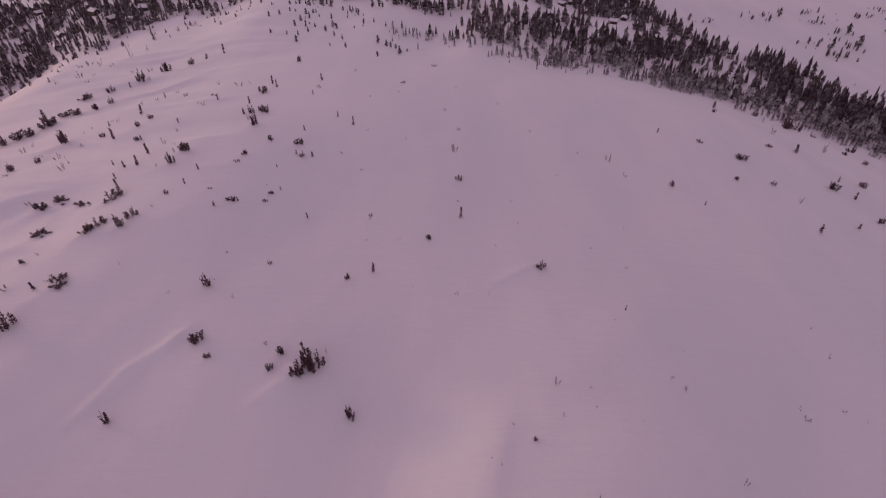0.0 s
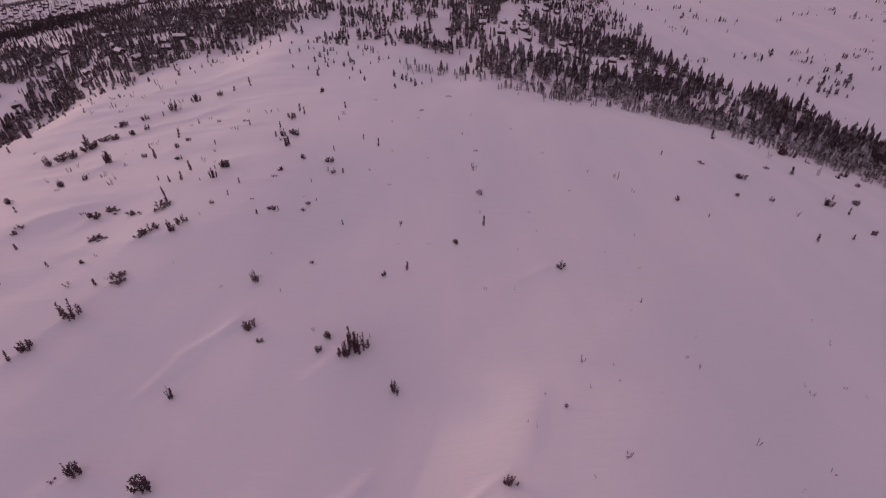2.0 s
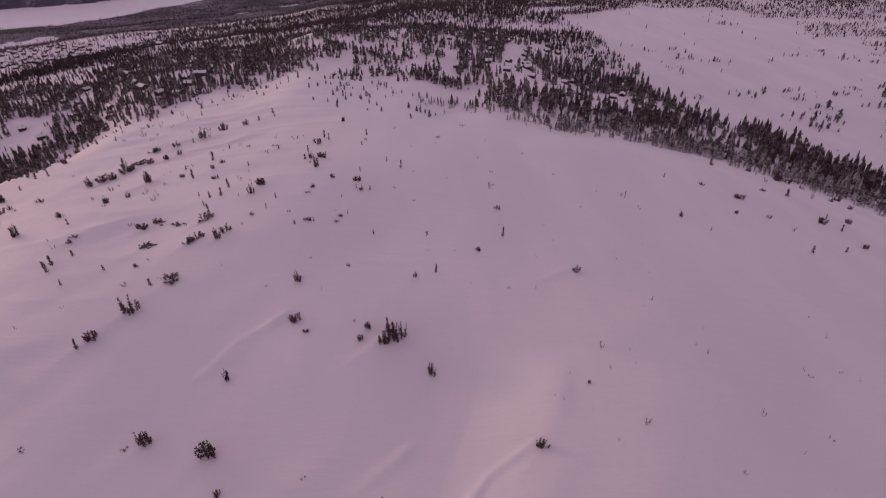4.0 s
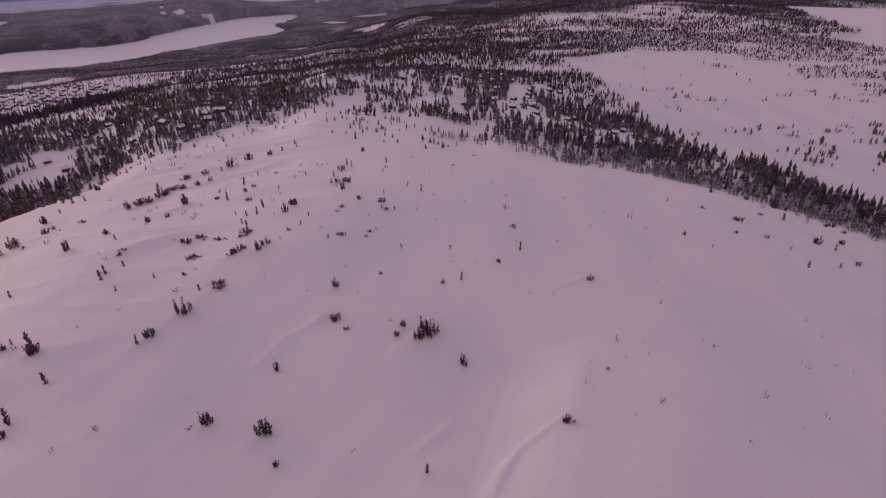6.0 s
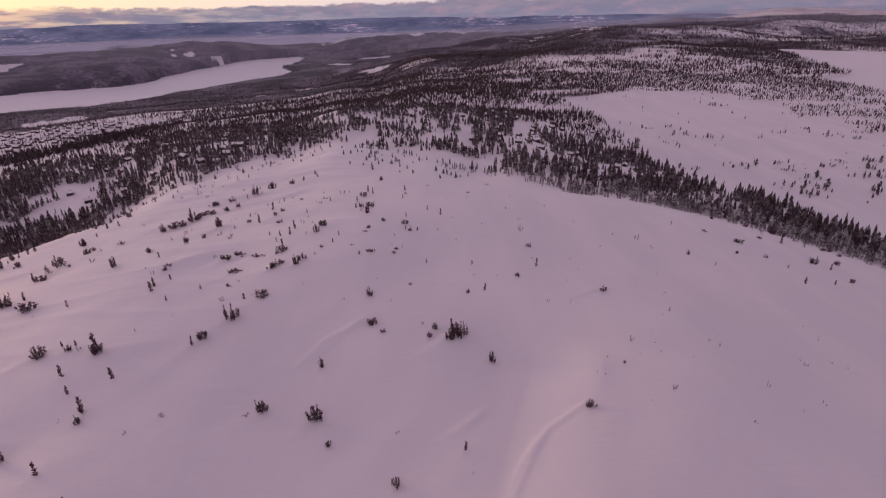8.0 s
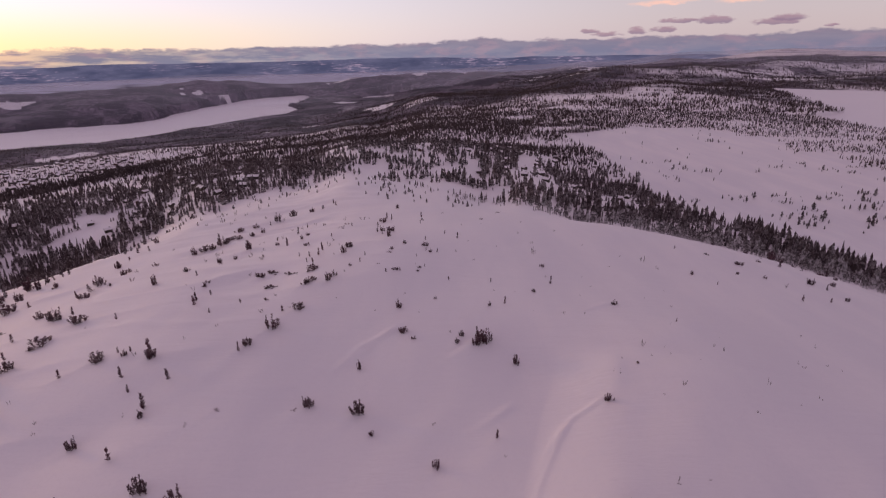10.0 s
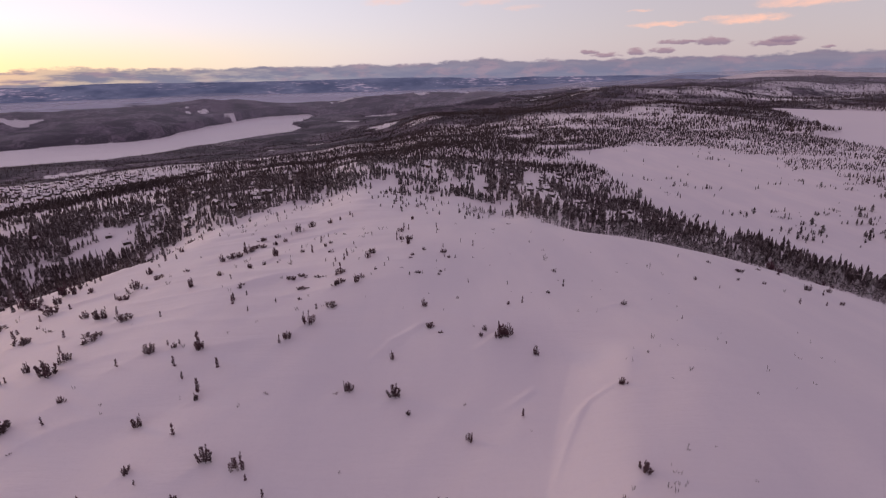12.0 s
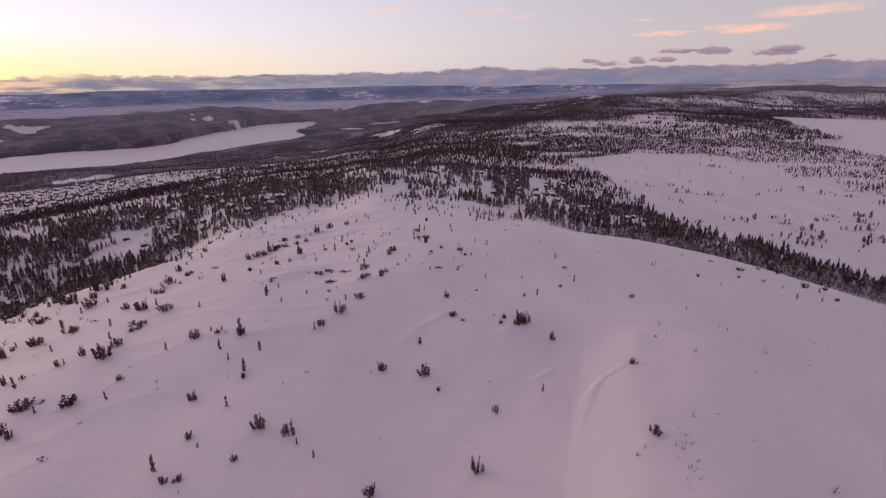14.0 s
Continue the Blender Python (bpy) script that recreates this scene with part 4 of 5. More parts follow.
# snow colour with dark specks; a faint glow is added here too
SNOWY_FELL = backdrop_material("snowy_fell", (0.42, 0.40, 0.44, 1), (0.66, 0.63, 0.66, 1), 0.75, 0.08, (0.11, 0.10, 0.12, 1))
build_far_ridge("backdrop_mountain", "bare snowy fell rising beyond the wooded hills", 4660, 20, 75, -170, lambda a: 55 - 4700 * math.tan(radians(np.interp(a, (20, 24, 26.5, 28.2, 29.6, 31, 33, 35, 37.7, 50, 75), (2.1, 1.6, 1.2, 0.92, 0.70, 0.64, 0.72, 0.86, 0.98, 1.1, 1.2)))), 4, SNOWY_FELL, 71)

# pale blue see-through surface for the fog bank and the added haze sheet
FOG_AND_HAZE, n_, s_ = material("fog_and_haze_sheet", 1.0)
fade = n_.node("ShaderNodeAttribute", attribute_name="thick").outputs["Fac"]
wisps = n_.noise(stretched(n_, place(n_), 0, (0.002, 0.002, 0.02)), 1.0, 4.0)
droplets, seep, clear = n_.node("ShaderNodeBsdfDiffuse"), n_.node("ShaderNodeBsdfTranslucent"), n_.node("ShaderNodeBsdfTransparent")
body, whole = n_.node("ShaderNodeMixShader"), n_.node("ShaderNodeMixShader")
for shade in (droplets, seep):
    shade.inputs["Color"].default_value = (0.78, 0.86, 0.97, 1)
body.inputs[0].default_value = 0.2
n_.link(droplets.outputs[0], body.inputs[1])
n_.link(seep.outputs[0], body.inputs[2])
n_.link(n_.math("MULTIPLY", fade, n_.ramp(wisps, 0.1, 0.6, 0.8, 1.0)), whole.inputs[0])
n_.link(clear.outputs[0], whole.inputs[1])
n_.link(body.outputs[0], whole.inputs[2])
n_.link(whole.outputs[0], FOG_AND_HAZE.node_tree.nodes["Material Output"].inputs["Surface"])
FOG_AND_HAZE.node_tree.nodes.remove(s_)


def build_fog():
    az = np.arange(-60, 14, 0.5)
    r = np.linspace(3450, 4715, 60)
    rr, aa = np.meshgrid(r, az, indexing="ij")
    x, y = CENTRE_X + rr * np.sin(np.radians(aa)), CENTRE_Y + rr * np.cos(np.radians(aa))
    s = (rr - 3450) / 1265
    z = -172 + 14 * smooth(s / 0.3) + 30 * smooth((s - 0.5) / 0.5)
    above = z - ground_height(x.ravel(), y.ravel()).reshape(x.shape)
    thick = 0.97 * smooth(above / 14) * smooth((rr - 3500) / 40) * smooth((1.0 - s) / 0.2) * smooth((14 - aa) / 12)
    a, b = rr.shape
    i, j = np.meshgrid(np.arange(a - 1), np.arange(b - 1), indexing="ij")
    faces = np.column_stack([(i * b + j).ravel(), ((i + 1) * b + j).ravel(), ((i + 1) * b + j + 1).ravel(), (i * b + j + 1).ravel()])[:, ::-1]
    me = mesh_from("backdrop_fog", np.column_stack([x.ravel(), y.ravel(), z.ravel()]), faces, FOG_AND_HAZE)
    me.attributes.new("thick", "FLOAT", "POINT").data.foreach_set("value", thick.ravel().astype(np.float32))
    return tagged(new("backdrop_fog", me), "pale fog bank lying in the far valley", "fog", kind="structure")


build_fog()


def build_haze_sheet():
    """Added sheet over the far woods imitating thin blue evening haze, denser with distance."""
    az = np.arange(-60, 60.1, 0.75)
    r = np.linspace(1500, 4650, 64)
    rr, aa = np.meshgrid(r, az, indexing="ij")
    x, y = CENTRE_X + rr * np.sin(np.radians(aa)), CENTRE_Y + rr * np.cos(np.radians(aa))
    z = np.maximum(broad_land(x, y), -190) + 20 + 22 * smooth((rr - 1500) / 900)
    # opacity rises with range, so the sheet pales the woods beneath it
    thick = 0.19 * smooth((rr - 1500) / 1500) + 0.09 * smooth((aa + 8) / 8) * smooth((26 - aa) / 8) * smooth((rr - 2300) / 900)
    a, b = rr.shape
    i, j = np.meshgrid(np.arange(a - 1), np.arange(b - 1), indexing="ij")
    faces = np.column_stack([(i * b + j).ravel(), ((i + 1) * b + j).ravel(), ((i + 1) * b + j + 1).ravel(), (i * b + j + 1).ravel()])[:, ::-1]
    me = mesh_from("backdrop_haze_sheet", np.column_stack([x.ravel(), y.ravel(), z.ravel()]), faces, FOG_AND_HAZE)
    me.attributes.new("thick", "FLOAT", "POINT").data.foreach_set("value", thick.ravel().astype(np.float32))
    return tagged(new("backdrop_haze_sheet", me), "draped translucent sheet standing in for thin blue haze over the far woods", "haze", kind="structure")


build_haze_sheet()


# ---------------------------------------------------------------- tree shapes
def spruce_shape(rng, tiers, spikes, closed, blunt=0.0):
    """A spruce one metre high: ragged drooping skirts of branches round a stem. Corners and triangles."""
    verts, faces = [], []
    for k in range(tiers):
        s = k / tiers
        z = 0.07 + 0.80 * s + rng.uniform(-0.02, 0.02)
        rad = (0.20 * (1 - s) ** 0.75 * (1 - blunt) + blunt * 0.27 * math.sin(math.pi * (0.2 + 0.78 * s))) * rng.uniform(0.7, 1.25) + 0.012
        sway = 0.015 + 0.05 * blunt
        lean = (rng.uniform(-sway, sway), rng.uniform(-sway, sway))
        first = len(verts)
        verts.append((lean[0], lean[1], min(1.0, z + 1.75 / tiers)))
        turn = rng.uniform(0, 6.28)
        for q in range(2 * spikes):
            a = turn + math.pi * q / spikes + rng.uniform(-0.12, 0.12)
            out = rad * (rng.uniform(0.8, 1.25) if q % 2 == 0 else rng.uniform(0.35, 0.6))
            verts.append((lean[0] + out * math.cos(a), lean[1] + out * math.sin(a), z + (rng.uniform(-0.035, 0.0) if q % 2 == 0 else rng.uniform(0.02, 0.05))))
        m = 2 * spikes
        faces += [(first, first + 1 + q, first + 1 + (q + 1) % m) for q in range(m)]
        if closed:
            verts.append((lean[0], lean[1], z + 0.03))
            faces += [(first + m + 1, first + 1 + (q + 1) % m, first + 1 + q) for q in range(m)]
    return np.array(verts), np.array(faces)


def stem_shape(points, radii, sides=5):
    verts, faces = [], []
    for p, rad in zip(points, radii):
        for q in range(sides):
            a = 2 * math.pi * q / sides
            verts.append((p[0] + rad * math.cos(a), p[1] + rad * math.sin(a), p[2]))
    for k in range(len(points) - 1):
        for q in range(sides):
            a, b = k * sides + q, k * sides + (q + 1) % sides
            faces += [(a, b, b + sides), (a, b + sides, a + sides)]
    return np.array(verts), np.array(faces)


def spray_shape(p, d, length, width, rng):
    """One needled shoot: a spindle with three edges."""
    d = Vector(d).normalized()
    side = d.cross(Vector((0.3, 0.2, 1.0))).normalized()
    other = d.cross(side)
    p = Vector(p)
    mid = p + d * length * rng.uniform(0.35, 0.6) - Vector((0, 0, 0.08 * length))
    verts = [p]
    for q in range(3):
        a = 2.094 * q + rng.uniform(-0.4, 0.4)
        verts.append(mid + (side * math.cos(a) + other * math.sin(a)) * width * rng.uniform(0.7, 1.3))
    verts.append(p + d * length)
    return np.array([tuple(v) for v in verts]), np.array([(0, 2, 1), (0, 3, 2), (0, 1, 3), (4, 1, 2), (4, 2, 3), (4, 3, 1)])


def joined(shapes):
    verts, faces, n = [], [], 0
    for v, f in shapes:
        verts.append(v)
        faces.append(f + n)
        n += len(v)
    return np.vstack(verts), np.vstack(faces)


def part(name, shape, mat, parent, label=""):
    ob = new(name, mesh_from(name, shape[0], shape[1], mat, flat=True))
    ob.parent = parent
    return tagged(ob, label)


def thing(name, label, category, group):
    return tagged(new(name), label, category, group)


# how each kind of bush grows: stems, spread of their feet, outward push, shoots a stem, shoot length and width, rise
BUSH_HABIT = {
    "clump": ((11, 16), 0.43, 0.34, 16, 0.13, 0.034, 0.85),
    "spruce": ((1, 1), 0.0, 0.0, 60, 0.33, 0.055, 0.5),
    "low": ((10, 14), 0.44, 0.34, 10, 0.12, 0.028, 1.1),
    "twigs": ((3, 5), 0.40, 0.9, 6, 0.16, 0.034, 1.0),
}


def bush_parts(rng, kind):
    """Stems and shoots of a bush one metre high and one metre wide: a list of stems, and all the shoots."""
    (least, most), spread, push, number, long, wide, lift = BUSH_HABIT[kind]
    stems, shoots = [], []
    squash, skew = rng.uniform(0.6, 1.0), rng.uniform(-0.35, 0.35)
    for k in range(rng.randint(least, most)):
        a, s = rng.uniform(0, 6.28), math.sqrt(rng.random())
        foot = (spread * s * math.cos(a), spread * s * squash * math.sin(a))
        tall = 1.0 if k == 0 else max(0.35, (1.0 - 0.38 * s + skew * math.cos(a) * s) * rng.uniform(0.65, 1.0))
        sway = 0.04 if kind == "spruce" else 0.09
        lean = (foot[0] * push + rng.uniform(-sway, sway), foot[1] * push + rng.uniform(-sway, sway))
        line = [(foot[0] + lean[0] * t, foot[1] + lean[1] * t, -0.12 + 1.12 * tall * t) for t in (0, 0.35, 0.7, 1.0)]
        thick = 0.035 if kind == "twigs" else 0.022
        stem = [stem_shape(line, (thick, thick * 0.8, thick * 0.6, thick * 0.25), 4)]
        gap = rng.uniform(0.25, 0.8)
        for q in range(number):
            t = (q + rng.random()) / number
            if kind == "twigs":
                t = 0.4 + 0.6 * t
            elif kind == "spruce" and abs(t - gap) < 0.035:
                continue
            p = (foot[0] + lean[0] * t, foot[1] + lean[1] * t, tall * t * 0.96)
            a = rng.uniform(0, 6.28)
            taper = 1.0 - 0.45 * t if kind == "spruce" else 1.15 - 0.45 * t
            size = long * taper * rng.uniform(0.45, 1.35)
            rise = lift * rng.uniform(0.3, 1.3) + 0.6 * t * t
            shoot = spray_shape(p, (math.cos(a), math.sin(a), rise), size + 0.04, wide * rng.uniform(0.7, 1.35), rng)
            (stem if kind == "twigs" else shoots).append(shoot)
        if kind != "twigs":
            p = (foot[0] + lean[0] * 0.86, foot[1] + lean[1] * 0.86, tall * 0.84)
            shoots.append(spray_shape(p, (rng.uniform(-0.2, 0.2), rng.uniform(-0.2, 0.2), 1), 0.17, 0.03, rng))
        stems.append(joined(stem))
    return stems, shoots


BUSH_KINDS = {
    "clump": ("spruce_bush", "low many-stemmed spruce bush, dark needles, in deep snow", "bush", "bushes on the bald hill", 7),
    "spruce": ("small_spruce", "slender stunted spruce standing alone in deep snow", "tree", "small spruces on the bald hill", 6),
    "low": ("spreading_bush", "flattened spreading spruce bush half buried in snow", "bush", "spreading bushes on the bald hill", 4),
    "twigs": ("birch_twigs", "thin bare birch twigs sticking out of the snow", "shrub", "twigs on the bald hill", 6),
}


def bush_models(kind):
    name, label, category, group, count = BUSH_KINDS[kind]
    made = []
    for k in range(count):
        rng = random.Random(100 + 17 * k + len(kind))
        root = thing(name, label, category, group)
        stems, shoots = bush_parts(rng, kind)
        for stem in stems:
            part("twig" if kind == "twigs" else "stem", stem, TWIG if kind == "twigs" else BARK, root)
        if shoots:
            part("foliage", joined(shoots), NEEDLES, root)
        made.append(root)
    return made


def copy_model(model, m):
    """A copy of a model that already stands somewhere, at m with m's own scale."""
    made = copy_thing(model, Matrix.Identity(4))
    made.matrix_basis = m
    return made


def plant_bushes():
    rng = random.Random(5)
    for kind, rows in BUSHES.items():
        models = bush_models(kind)
        used = set()
        x, y, h, w = np.array(rows).T
        z = ground_height(x, y)
        for k in range(len(rows)):
            q = rng.randrange(len(models)) if k >= len(models) else k
            wide, tilt = w[k] * 1.08, 0
            h[k] *= 1.1
            if kind == "spruce":
                wide, tilt = max(w[k], 0.35 * h[k]) * 1.3, 5
                h[k] *= 0.85
            m = pose(x[k], y[k], z[k] - 0.05, rng.uniform(-tilt, tilt), rng.uniform(-tilt, tilt), rng.uniform(0, 360)) @ Matrix.Diagonal((wide, wide, h[k], 1))
            if q in used:
                copy_model(models[q], m)
            else:
                models[q].matrix_basis = m
                used.add(q)


plant_bushes()


# ---------------------------------------------------------------- cabins
def box(bm, x0, x1, y0, y1, z0, z1):
    v = [bm.verts.new(p) for p in ((x0, y0, z0), (x1, y0, z0), (x1, y1, z0), (x0, y1, z0), (x0, y0, z1), (x1, y0, z1), (x1, y1, z1), (x0, y1, z1))]
    for f in ((3, 2, 1, 0), (4, 5, 6, 7), (0, 1, 5, 4), (1, 2, 6, 5), (2, 3, 7, 6), (3, 0, 4, 7)):
        bm.faces.new([v[i] for i in f])


def bm_part(name, bm, mat, parent, label=""):
    bmesh.ops.recalc_face_normals(bm, faces=bm.faces[:])
    me = bpy.data.meshes.new(name)
    bm.to_mesh(me)
    bm.free()
    me.materials.append(mat)
    ob = new(name, me)
    ob.parent = parent
    return tagged(ob, label)


def slab(bm, profile, x0, x1):
    """A solid with the given outline in y and z, from x0 to x1."""
    a, b = [bm.verts.new((x0, y, z)) for y, z in profile], [bm.verts.new((x1, y, z)) for y, z in profile]
    bm.faces.new(a[::-1])
    bm.faces.new(b)
    n = len(profile)
    for i in range(n):
        bm.faces.new([a[i], a[(i + 1) % n], b[(i + 1) % n], b[i]])


def cabin(name, label, length, depth, wall_height, rise, wood, group="cabins in the forest", windows=0):
    root = thing(name, label, "cabin", group)
    l, d, w, r = length / 2, depth / 2, wall_height, wall_height + rise
    bm = bmesh.new()
    slab(bm, [(-d, -1.5), (d, -1.5), (d, w), (0, r), (-d, w)], -l, l)
    walls = bm_part("wall", bm, wood, root)
    e = 0.5
    drop = rise / d * e
    bm = bmesh.new()
    slab(bm, [(-d - e, w - drop), (0, r), (d + e, w - drop), (d + e, w - drop + 0.22), (0, r + 0.22), (-d - e, w - drop + 0.22)], -l - 0.45, l + 0.45)
    roof = bm_part("roof", bm, wood, root, "dark roof edge with wide eaves")
    bm = bmesh.new()
    slab(bm, [(-d - e - 0.08, w - drop + 0.226), (0, r + 0.226), (d + e + 0.08, w - drop + 0.226), (d + e + 0.02, w - drop + 0.62), (d * 0.5, w + rise * 0.5 + 0.85), (0, r + 0.80), (-d * 0.5, w + rise * 0.5 + 0.85), (-d - e - 0.02, w - drop + 0.62)], -l - 0.49, l + 0.49)
    bmesh.ops.bevel(bm, geom=[ed for ed in bm.edges], offset=0.1, segments=1, affect="EDGES")
    bm_part("snow_cover", bm, ROOF_SNOW, root, "thick rounded snow on the roof")
    bm = bmesh.new()
    box(bm, l * 0.3, l * 0.3 + 0.8, -0.4, 0.4, r - 0.3, r + 1.5)
    bm_part("chimney", bm, STONE, root, "grey stone chimney")
    for side in (-1, 1):
        count = windows or max(2, int(length / 3.5))
        for k in range(count):
            x = -l + length * (k + 0.5) / count
            bm = bmesh.new()
            box(bm, x - 0.65, x + 0.65, side * (d + 0.02) - 0.05, side * (d + 0.02) + 0.05, 0.9, 2.1)
            frame_ob = bm_part("window", bm, TRIM_WOOD, root, "window in a pale frame")
            bm = bmesh.new()
            y = side * (d + 0.075)
            box(bm, x - 0.52, x + 0.52, y - 0.012, y + 0.012, 1.02, 1.98)
            bm_part("pane", bm, GLASS, frame_ob)
    bm = bmesh.new()
    box(bm, l + 0.003, l + 0.07, -0.5, 0.5, 0.0, 2.05)
    bm_part("door", bm, TRIM_WOOD, root)
    return root


# cabins: x, y, turn
CABINS_WEST = [(-196, 423, 10), (-184, 384, -20), (-170, 324, 35), (-163, 329, 5), (-171, 305, 70), (-158, 299, -5), (-287, 395, 20), (-233, 356, -10), (-276, 361, 15), (-246, 345, 40), (-206, 312, 0), (-200, 296, 80), (-236, 321, -30), (-222, 302, 20), (-261, 308, 10), (-240, 292, 25), (-189, 323, -40), (-168, 461, 10), (-161, 417, 30)]
CABINS_EAST = [(22, 369, 5), (24, 352, -15), (32, 407, 20), (48, 447, 0), (56, 405, 30), (66, 445, -10), (95, 474, 10), (49, 345, 20), (38, 353, -25), (86, 380, 5), (93, 355, 40), (84, 465, 0), (91, 419, -30), (114, 287, 10), (103, 281, 45), (118, 362, -15), (60, 306, 20), (47, 313, 0), (-40, 411, 15), (1, 428, -20), (14, 417, 30)]


def more_cabins():
    rng = random.Random(21)
    found = []
    while len(found) < 46:
        x, y = (rng.uniform(0, 135), rng.uniform(310, 520)) if len(found) < 30 else (rng.uniform(-330, -150), rng.uniform(300, 470))
        if all(math.hypot(x - c[0], y - c[1]) > 15 for c in CABINS_WEST + CABINS_EAST + found):
            found.append((round(x, 1), round(y, 1), rng.uniform(-40, 40)))
    return found


MORE_CABINS = more_cabins()


def build_cabins():
    brown = cabin("cabin", "dark brown log cabin with a snow-covered roof among spruces", 7.0, 5.2, 2.3, 1.5, BROWN_WOOD)
    red = cabin("cabin", "red-brown board cabin with a snow-covered roof among spruces", 6.0, 4.6, 2.2, 1.3, RED_WOOD)
    hall = cabin("long_cabin", "long low dark timber building with a snow-covered roof", 12.0, 4.5, 2.5, 1.0, BROWN_WOOD)
    rng = random.Random(8)
    spots = CABINS_WEST + CABINS_EAST + MORE_CABINS
    zs = ground_height(np.array([s[0] for s in spots], float), np.array([s[1] for s in spots], float))
    for k, ((x, y, turn), z) in enumerate(zip(spots, zs)):
        s = rng.uniform(0.5, 0.72)
        m = pose(x, y, z + 0.3, 0, 0, turn + rng.uniform(-50, 50)) @ Matrix.Diagonal((s, s, s, 1))
        model = red if k % 4 == 1 else brown
        if k < 2:
            model.matrix_basis = m
        else:
            copy_model(model, m)
    x, y = -156.0, 332.0
    hall.matrix_basis = pose(x, y, float(ground_height(np.array([x]), np.array([y]))[0]) + 0.3, 0, 0, 2) @ Matrix.Diagonal((0.75, 0.75, 0.75, 1))
    # the far village in the open field
    far_brown = cabin("village_house", "small brown timber house in the snowy village field", 9.0, 6.5, 2.8, 1.8, BROWN_WOOD, "houses in the far village", 1)
    far_red = cabin("village_house", "small red-brown timber house in the snowy village field", 8.0, 6.0, 2.6, 1.7, RED_WOOD, "houses in the far village", 1)
    homes = []
    while len(homes) < 190:
        if len(homes) < 168:
            x = -800 + 23 * rng.randrange(17) + rng.uniform(-5, 5)
            y = rng.uniform(462, 910)
            ok = bool(inside(np.array([x]), np.array([y]), VILLAGE)[0])
        else:
            x, y, ok = rng.uniform(-420, -330), rng.uniform(660, 900), True
        if ok and all(math.hypot(x - c[0], y - c[1]) > 14 for c in homes):
            homes.append((x, y))
    for k, (x, y) in enumerate(homes):
        s = rng.uniform(0.55, 0.8)
        z = float(ground_height(np.array([x]), np.array([y]))[0])
        m = pose(x, y, z + 0.2, 0, 0, rng.choice((0, 90)) + rng.uniform(-25, 25)) @ Matrix.Diagonal((s, s, s, 1))
        if k < 2:
            (far_brown, far_red)[k].matrix_basis = m
        else:
            copy_model(far_red if rng.random() < 0.3 else far_brown, m)


build_cabins()


# ---------------------------------------------------------------- forest
def scatter(rng, low_az, high_az, r0, r1, number):
    az = np.radians(rng.uniform(low_az, high_az, number))
    r = np.sqrt(rng.uniform(r0 * r0, r1 * r1, number))
    return CENTRE_X + r * np.sin(az), CENTRE_Y + r * np.cos(az)


# groves on the open bog
GROVES = [(214, 376), (245, 376), (216, 316), (247, 337), (233, 309), (275, 365), (318, 380), (279, 335), (173, 367), (307, 485), (364, 457), (209, 484), (230, 470), (188, 517), (182, 448), (383, 680), (317, 640), (238, 317), (219, 294), (301, 355), (268, 299), (282, 311), (369, 424), (241, 358), (206, 369), (298, 339), (295, 376), (380, 480), (413, 493), (343, 499), (348, 471)]


def clear_of_cabins(x, y):
    ok = np.ones(len(x), bool)
    for cx, cy, _ in CABINS_WEST + CABINS_EAST + MORE_CABINS:
        ok &= np.hypot(x - cx, (y - cy) * 0.8 + 1.2) > 3.4
    return ok & (np.hypot(x + 156, y - 330) > 6)


def grow_stuff(name, label, rng, spots, heights, shapes, mat):
    x, y = spots
    z = ground_height(x, y, False)
    verts, faces, n = [], [], 0
    turn, pick, fat = rng.uniform(0, 6.28, len(x)), rng.integers(0, len(shapes), len(x)), rng.uniform(0.6, 1.1, len(x))
    for k in range(len(x)):
        v, f = shapes[pick[k]]
        c, s, h = math.cos(turn[k]), math.sin(turn[k]), heights[k]
        w = h * fat[k]
        verts.append(np.column_stack([x[k] + w * (c * v[:, 0] - s * v[:, 1]), y[k] + w * (s * v[:, 0] + c * v[:, 1]), z[k] + h * v[:, 2] - 0.03 * h]))
        faces.append(f + n)
        n += len(v)
    return tagged(new(name, mesh_from(name, np.vstack(verts), np.vstack(faces), mat, flat=True)), label, "forest", kind="stuff")


def with_trunk(shape):
    t = stem_shape([(0, 0, -0.02), (0, 0, 0.3)], (0.022, 0.014), 4)
    return joined([shape, t])


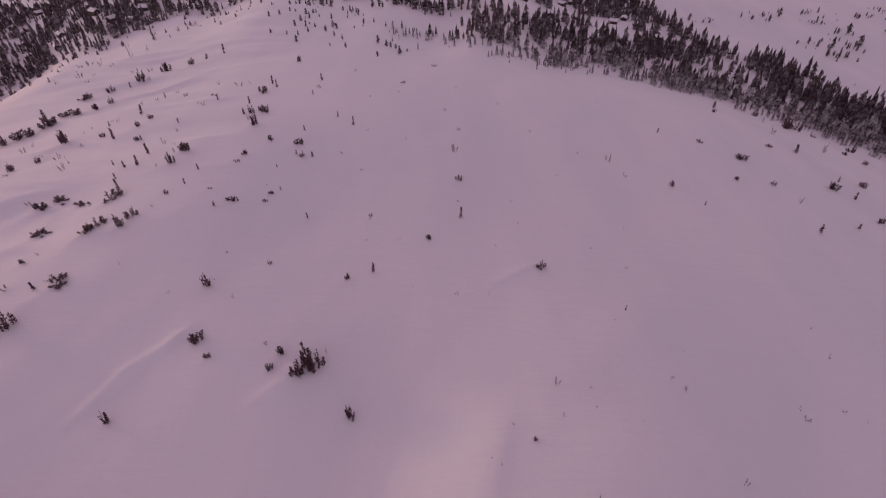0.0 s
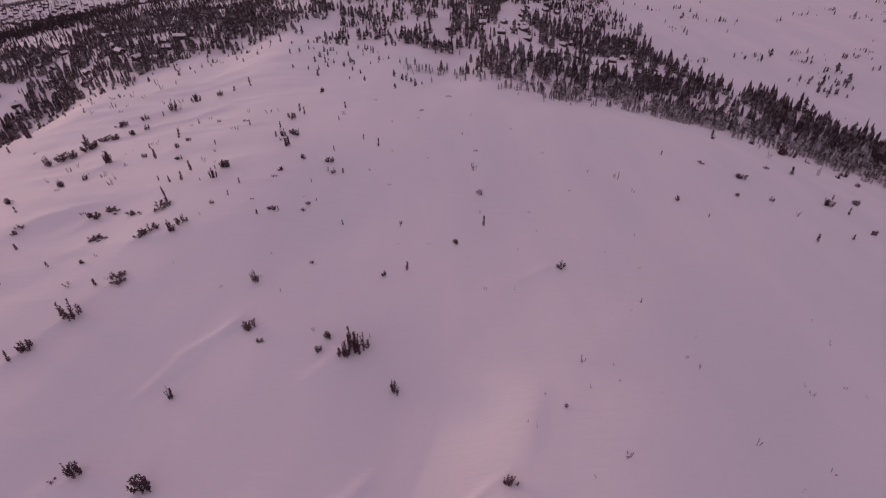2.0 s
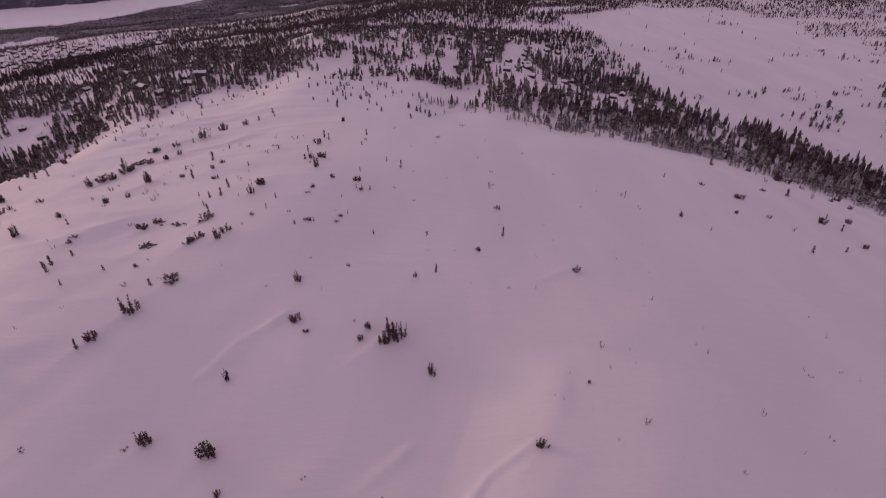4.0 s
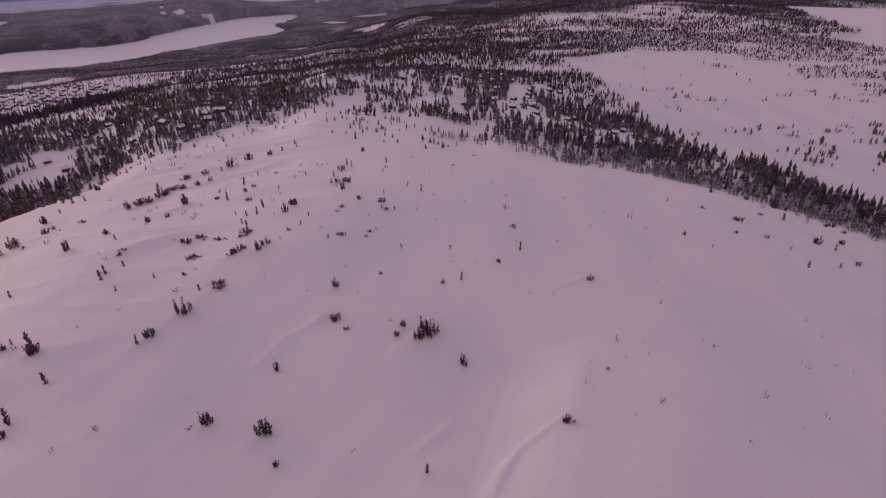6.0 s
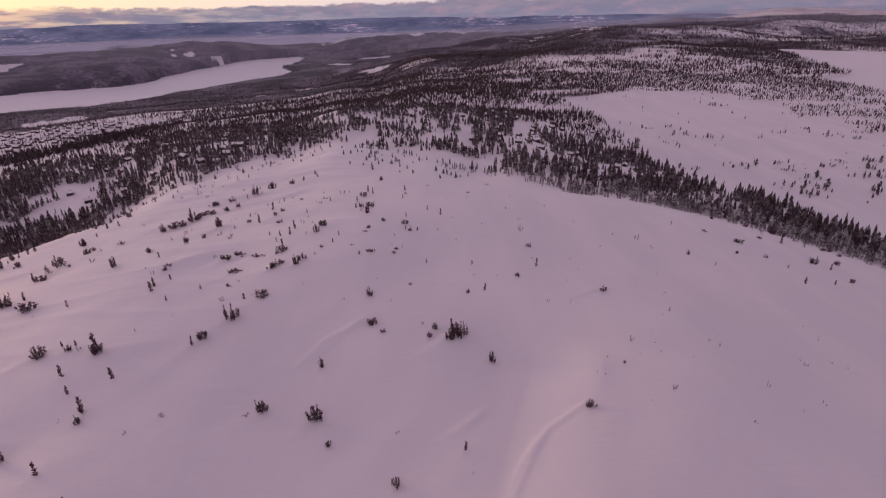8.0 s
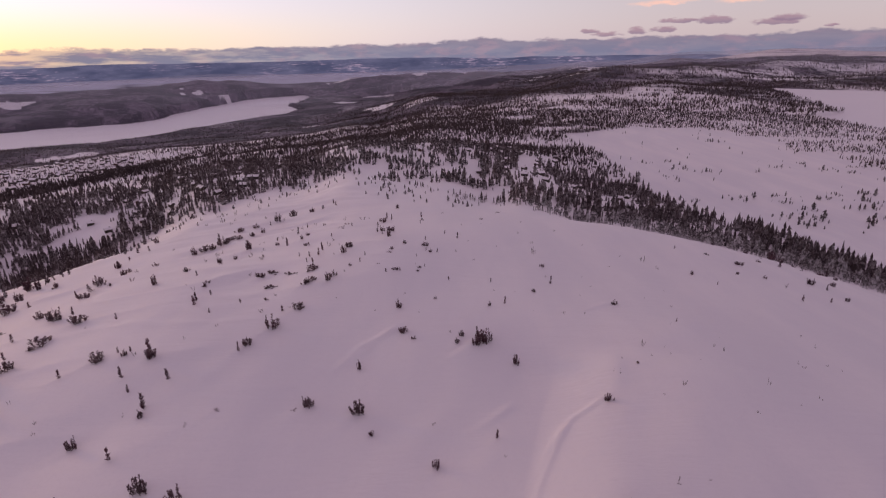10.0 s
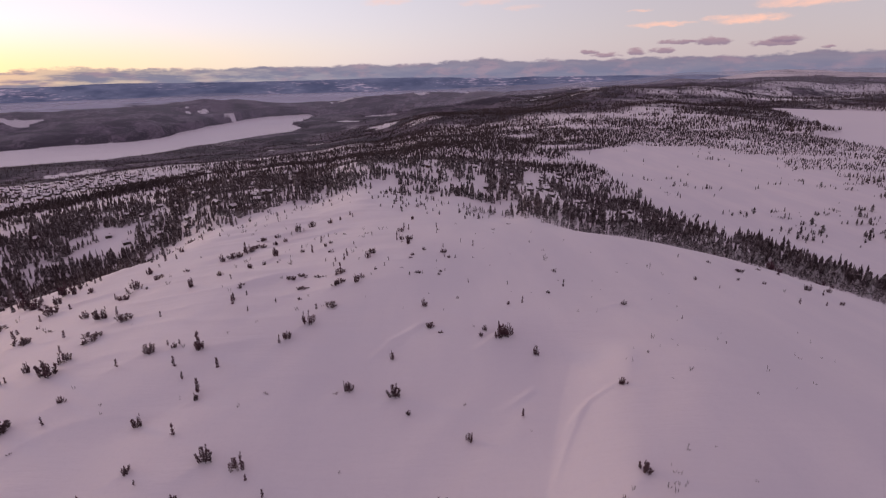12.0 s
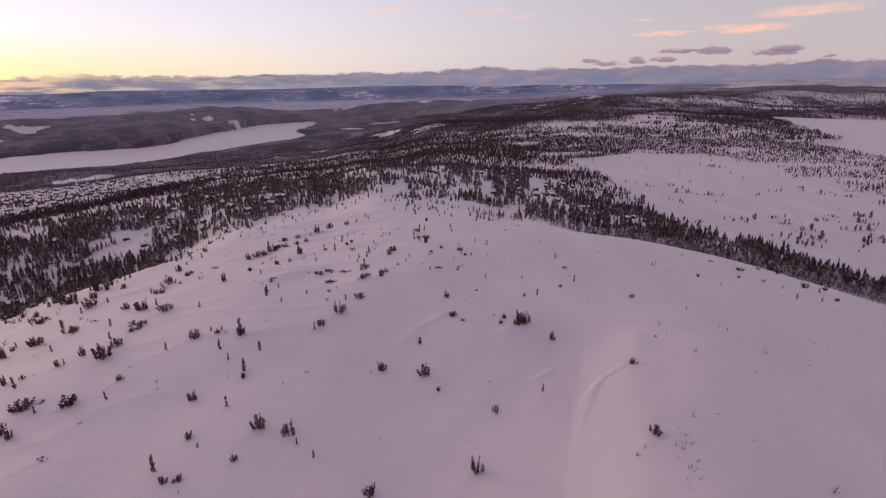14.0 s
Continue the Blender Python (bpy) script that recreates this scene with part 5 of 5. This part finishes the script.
def build_forest():
    py = random.Random(3)
    rng = np.random.default_rng(3)
    fine = [with_trunk(spruce_shape(py, 8, 5, False, 0.2 * (k % 3))) for k in range(9)]
    bushy = [with_trunk(spruce_shape(py, 7, 5, False, 0.6 + 0.1 * (k % 4))) for k in range(8)]
    coarse = [spruce_shape(py, 3, 2, False, 0.2 * (k % 3)) for k in range(6)]
    rough = [spruce_shape(py, 2, 2, False) for _ in range(5)]
    # trees close enough to tell apart, along the foot of the hill
    models = []
    for k in range(5):
        root = thing("spruce_tree", "tall frosted spruce in the snowy forest edge", "tree", "spruces along the forest edge")
        part("crown", spruce_shape(py, 11, 7, True), FROSTED, root)
        part("trunk", stem_shape([(0, 0, -0.03), (0, 0, 0.35), (0, 0, 0.8)], (0.022, 0.016, 0.006), 6), BARK, root)
        models.append(root)

    x, y = scatter(rng, -48, 48, 200, 560, 60000)
    keep = (rng.random(len(x)) < forest_density(x, y) * (0.30 + 0.14 * smooth((20 - x) / 40) + 0.08 * smooth((-120 - x) / 50) + 0.20 * belt_at(x, y))) & clear_of_cabins(x, y)
    x, y = x[keep], y[keep]
    gx, gy = np.repeat(np.array(GROVES, float), 9, axis=0).T
    x = np.append(x, gx + rng.normal(0, 6, len(gx)))
    y = np.append(y, gy + rng.normal(0, 3.5, len(gy)))
    edge, _ = near_line(x, y, TREE_LINE)
    h = np.clip(rng.normal(5.7, 2.2, len(x)), 2.0, 12) * (0.45 + 0.45 * smooth((-60 - x) / 60) + (0.55 - 0.45 * smooth((-60 - x) / 60)) * smooth(edge / 40))
    h = h * (1 - 0.10 * smooth((20 - x) / 40))
    h = h * (1 + 0.05 * belt_at(x, y)) * (1 - 0.25 * open_crown(x, y))
    h = np.where(inside(x, y, TREE_LINE), rng.uniform(1.2, 3.2, len(x)), h)
    h = np.where(inside(x, y, BOG), h * rng.uniform(0.2, 0.72, len(x)), h)
    order = np.argsort(edge + 40 * (x < -20))
    single, rest = order[:280], order[280:]
    z = ground_height(x, y, False)
    for k, i in enumerate(single):
        w = h[i] * rng.uniform(0.58, 0.95)
        m = pose(x[i], y[i], z[i] - 0.1, 0, 0, rng.uniform(0, 360)) @ Matrix.Diagonal((w, w, h[i], 1))
        if k < 5:
            models[k].matrix_basis = m
        else:
            copy_model(models[k % 5], m)
    round_ones = rng.random(len(x)) < 0.85 * np.maximum(open_crown(x, y), np.maximum(inside(x, y, BOG) * 0.8, inside(x, y, TREE_LINE) * 1.0))
    a, b = rest[round_ones[rest]], rest[~round_ones[rest]]
    near_belt = (belt_at(x[b], y[b]) > 0.4) & (edge[b] + rng.normal(0, 9, len(b)) < 38)
    frosty, b = b[near_belt], b[~near_belt]
    grow_stuff("frosted_spruce_belt", "frost-covered spruces along the eastern foot of the hill", rng, (x[frosty], y[frosty]), h[frosty], fine, FROSTED)
    grow_stuff("spruce_forest", "frosted spruce forest on the snowy slope below the hill", rng, (x[b], y[b]), h[b], fine, DARK_SPRUCE)
    grow_stuff("mountain_birch_scrub", "bushy frosted birches and spruces scattered on the snowy shoulder", rng, (x[a], y[a]), h[a], bushy, DARK_SPRUCE)

    x, y = scatter(rng, -48, 48, 560, 1150, 140000)
    keep = rng.random(len(x)) < forest_density(x, y) * 0.50
    x, y = x[keep], y[keep]
    # the thick row of trees in front of the village
    along = rng.uniform(0, 1, 1500)
    x = np.append(x, np.interp(along, (0, 0.3, 0.65, 1), (-455, -432, -405, -385)) + rng.normal(0, 13, 1500))
    y = np.append(y, np.interp(along, (0, 0.3, 0.65, 1), (385, 480, 570, 650)) + rng.normal(0, 10, 1500))
    grow_stuff("far_spruce_forest", "dark spruce forest with snowy clearings on the plain", rng, (x, y), np.clip(rng.normal(4.3, 1.4, len(x)), 2.0, 8) * (1 - 0.25 * smooth((polar(x, y)[1] - 12) / 10)), coarse, DARK_SPRUCE)

    x, y = scatter(rng, -46, 46, 1150, 2100, 170000)
    keep = rng.random(len(x)) < forest_density(x, y) * (0.40 - 0.18 * smooth((-4 - polar(x, y)[1]) / 8))
    x, y = x[keep], y[keep]
    grow_stuff("distant_spruce_forest", "distant dark spruce forest on low hills", rng, (x, y), np.clip(rng.normal(5.6, 1.5, len(x)), 3, 10) * (1 - 0.3 * smooth((-4 - polar(x, y)[1]) / 8)), rough, DARK_SPRUCE)

    x, y = scatter(rng, 6, 46, 2100, 3500, 52000)
    keep = rng.random(len(x)) < forest_density(x, y) * 0.50
    x, y = x[keep], y[keep]
    grow_stuff("remote_spruce_forest", "remote speckled spruce forest on snowy hills", rng, (x, y), np.clip(rng.normal(7, 2.0, len(x)), 3, 11), rough, DARK_SPRUCE)

    x, y = scatter(rng, -46, 10, 2300, 3650, 30000)
    shore = np.minimum(*[near_line(x, y, shape + shape[:1])[0] for shape, level in LAKE_SHAPES[:2]])
    cover = 0.12 + 2.2 * smooth((45 - shore) / 30)
    for shape, level in LAKE_SHAPES:
        cover = np.where(inside(x, y, shape), 0.0, cover)
    keep = rng.random(len(x)) < 0.3 * cover
    x, y = x[keep], y[keep]
    grow_stuff("lakeside_spruce_forest", "remote dark forest on the hills round the frozen lake", rng, (x, y), np.clip(rng.normal(6, 2.0, len(x)), 3, 12), rough, DARK_SPRUCE)


build_forest()
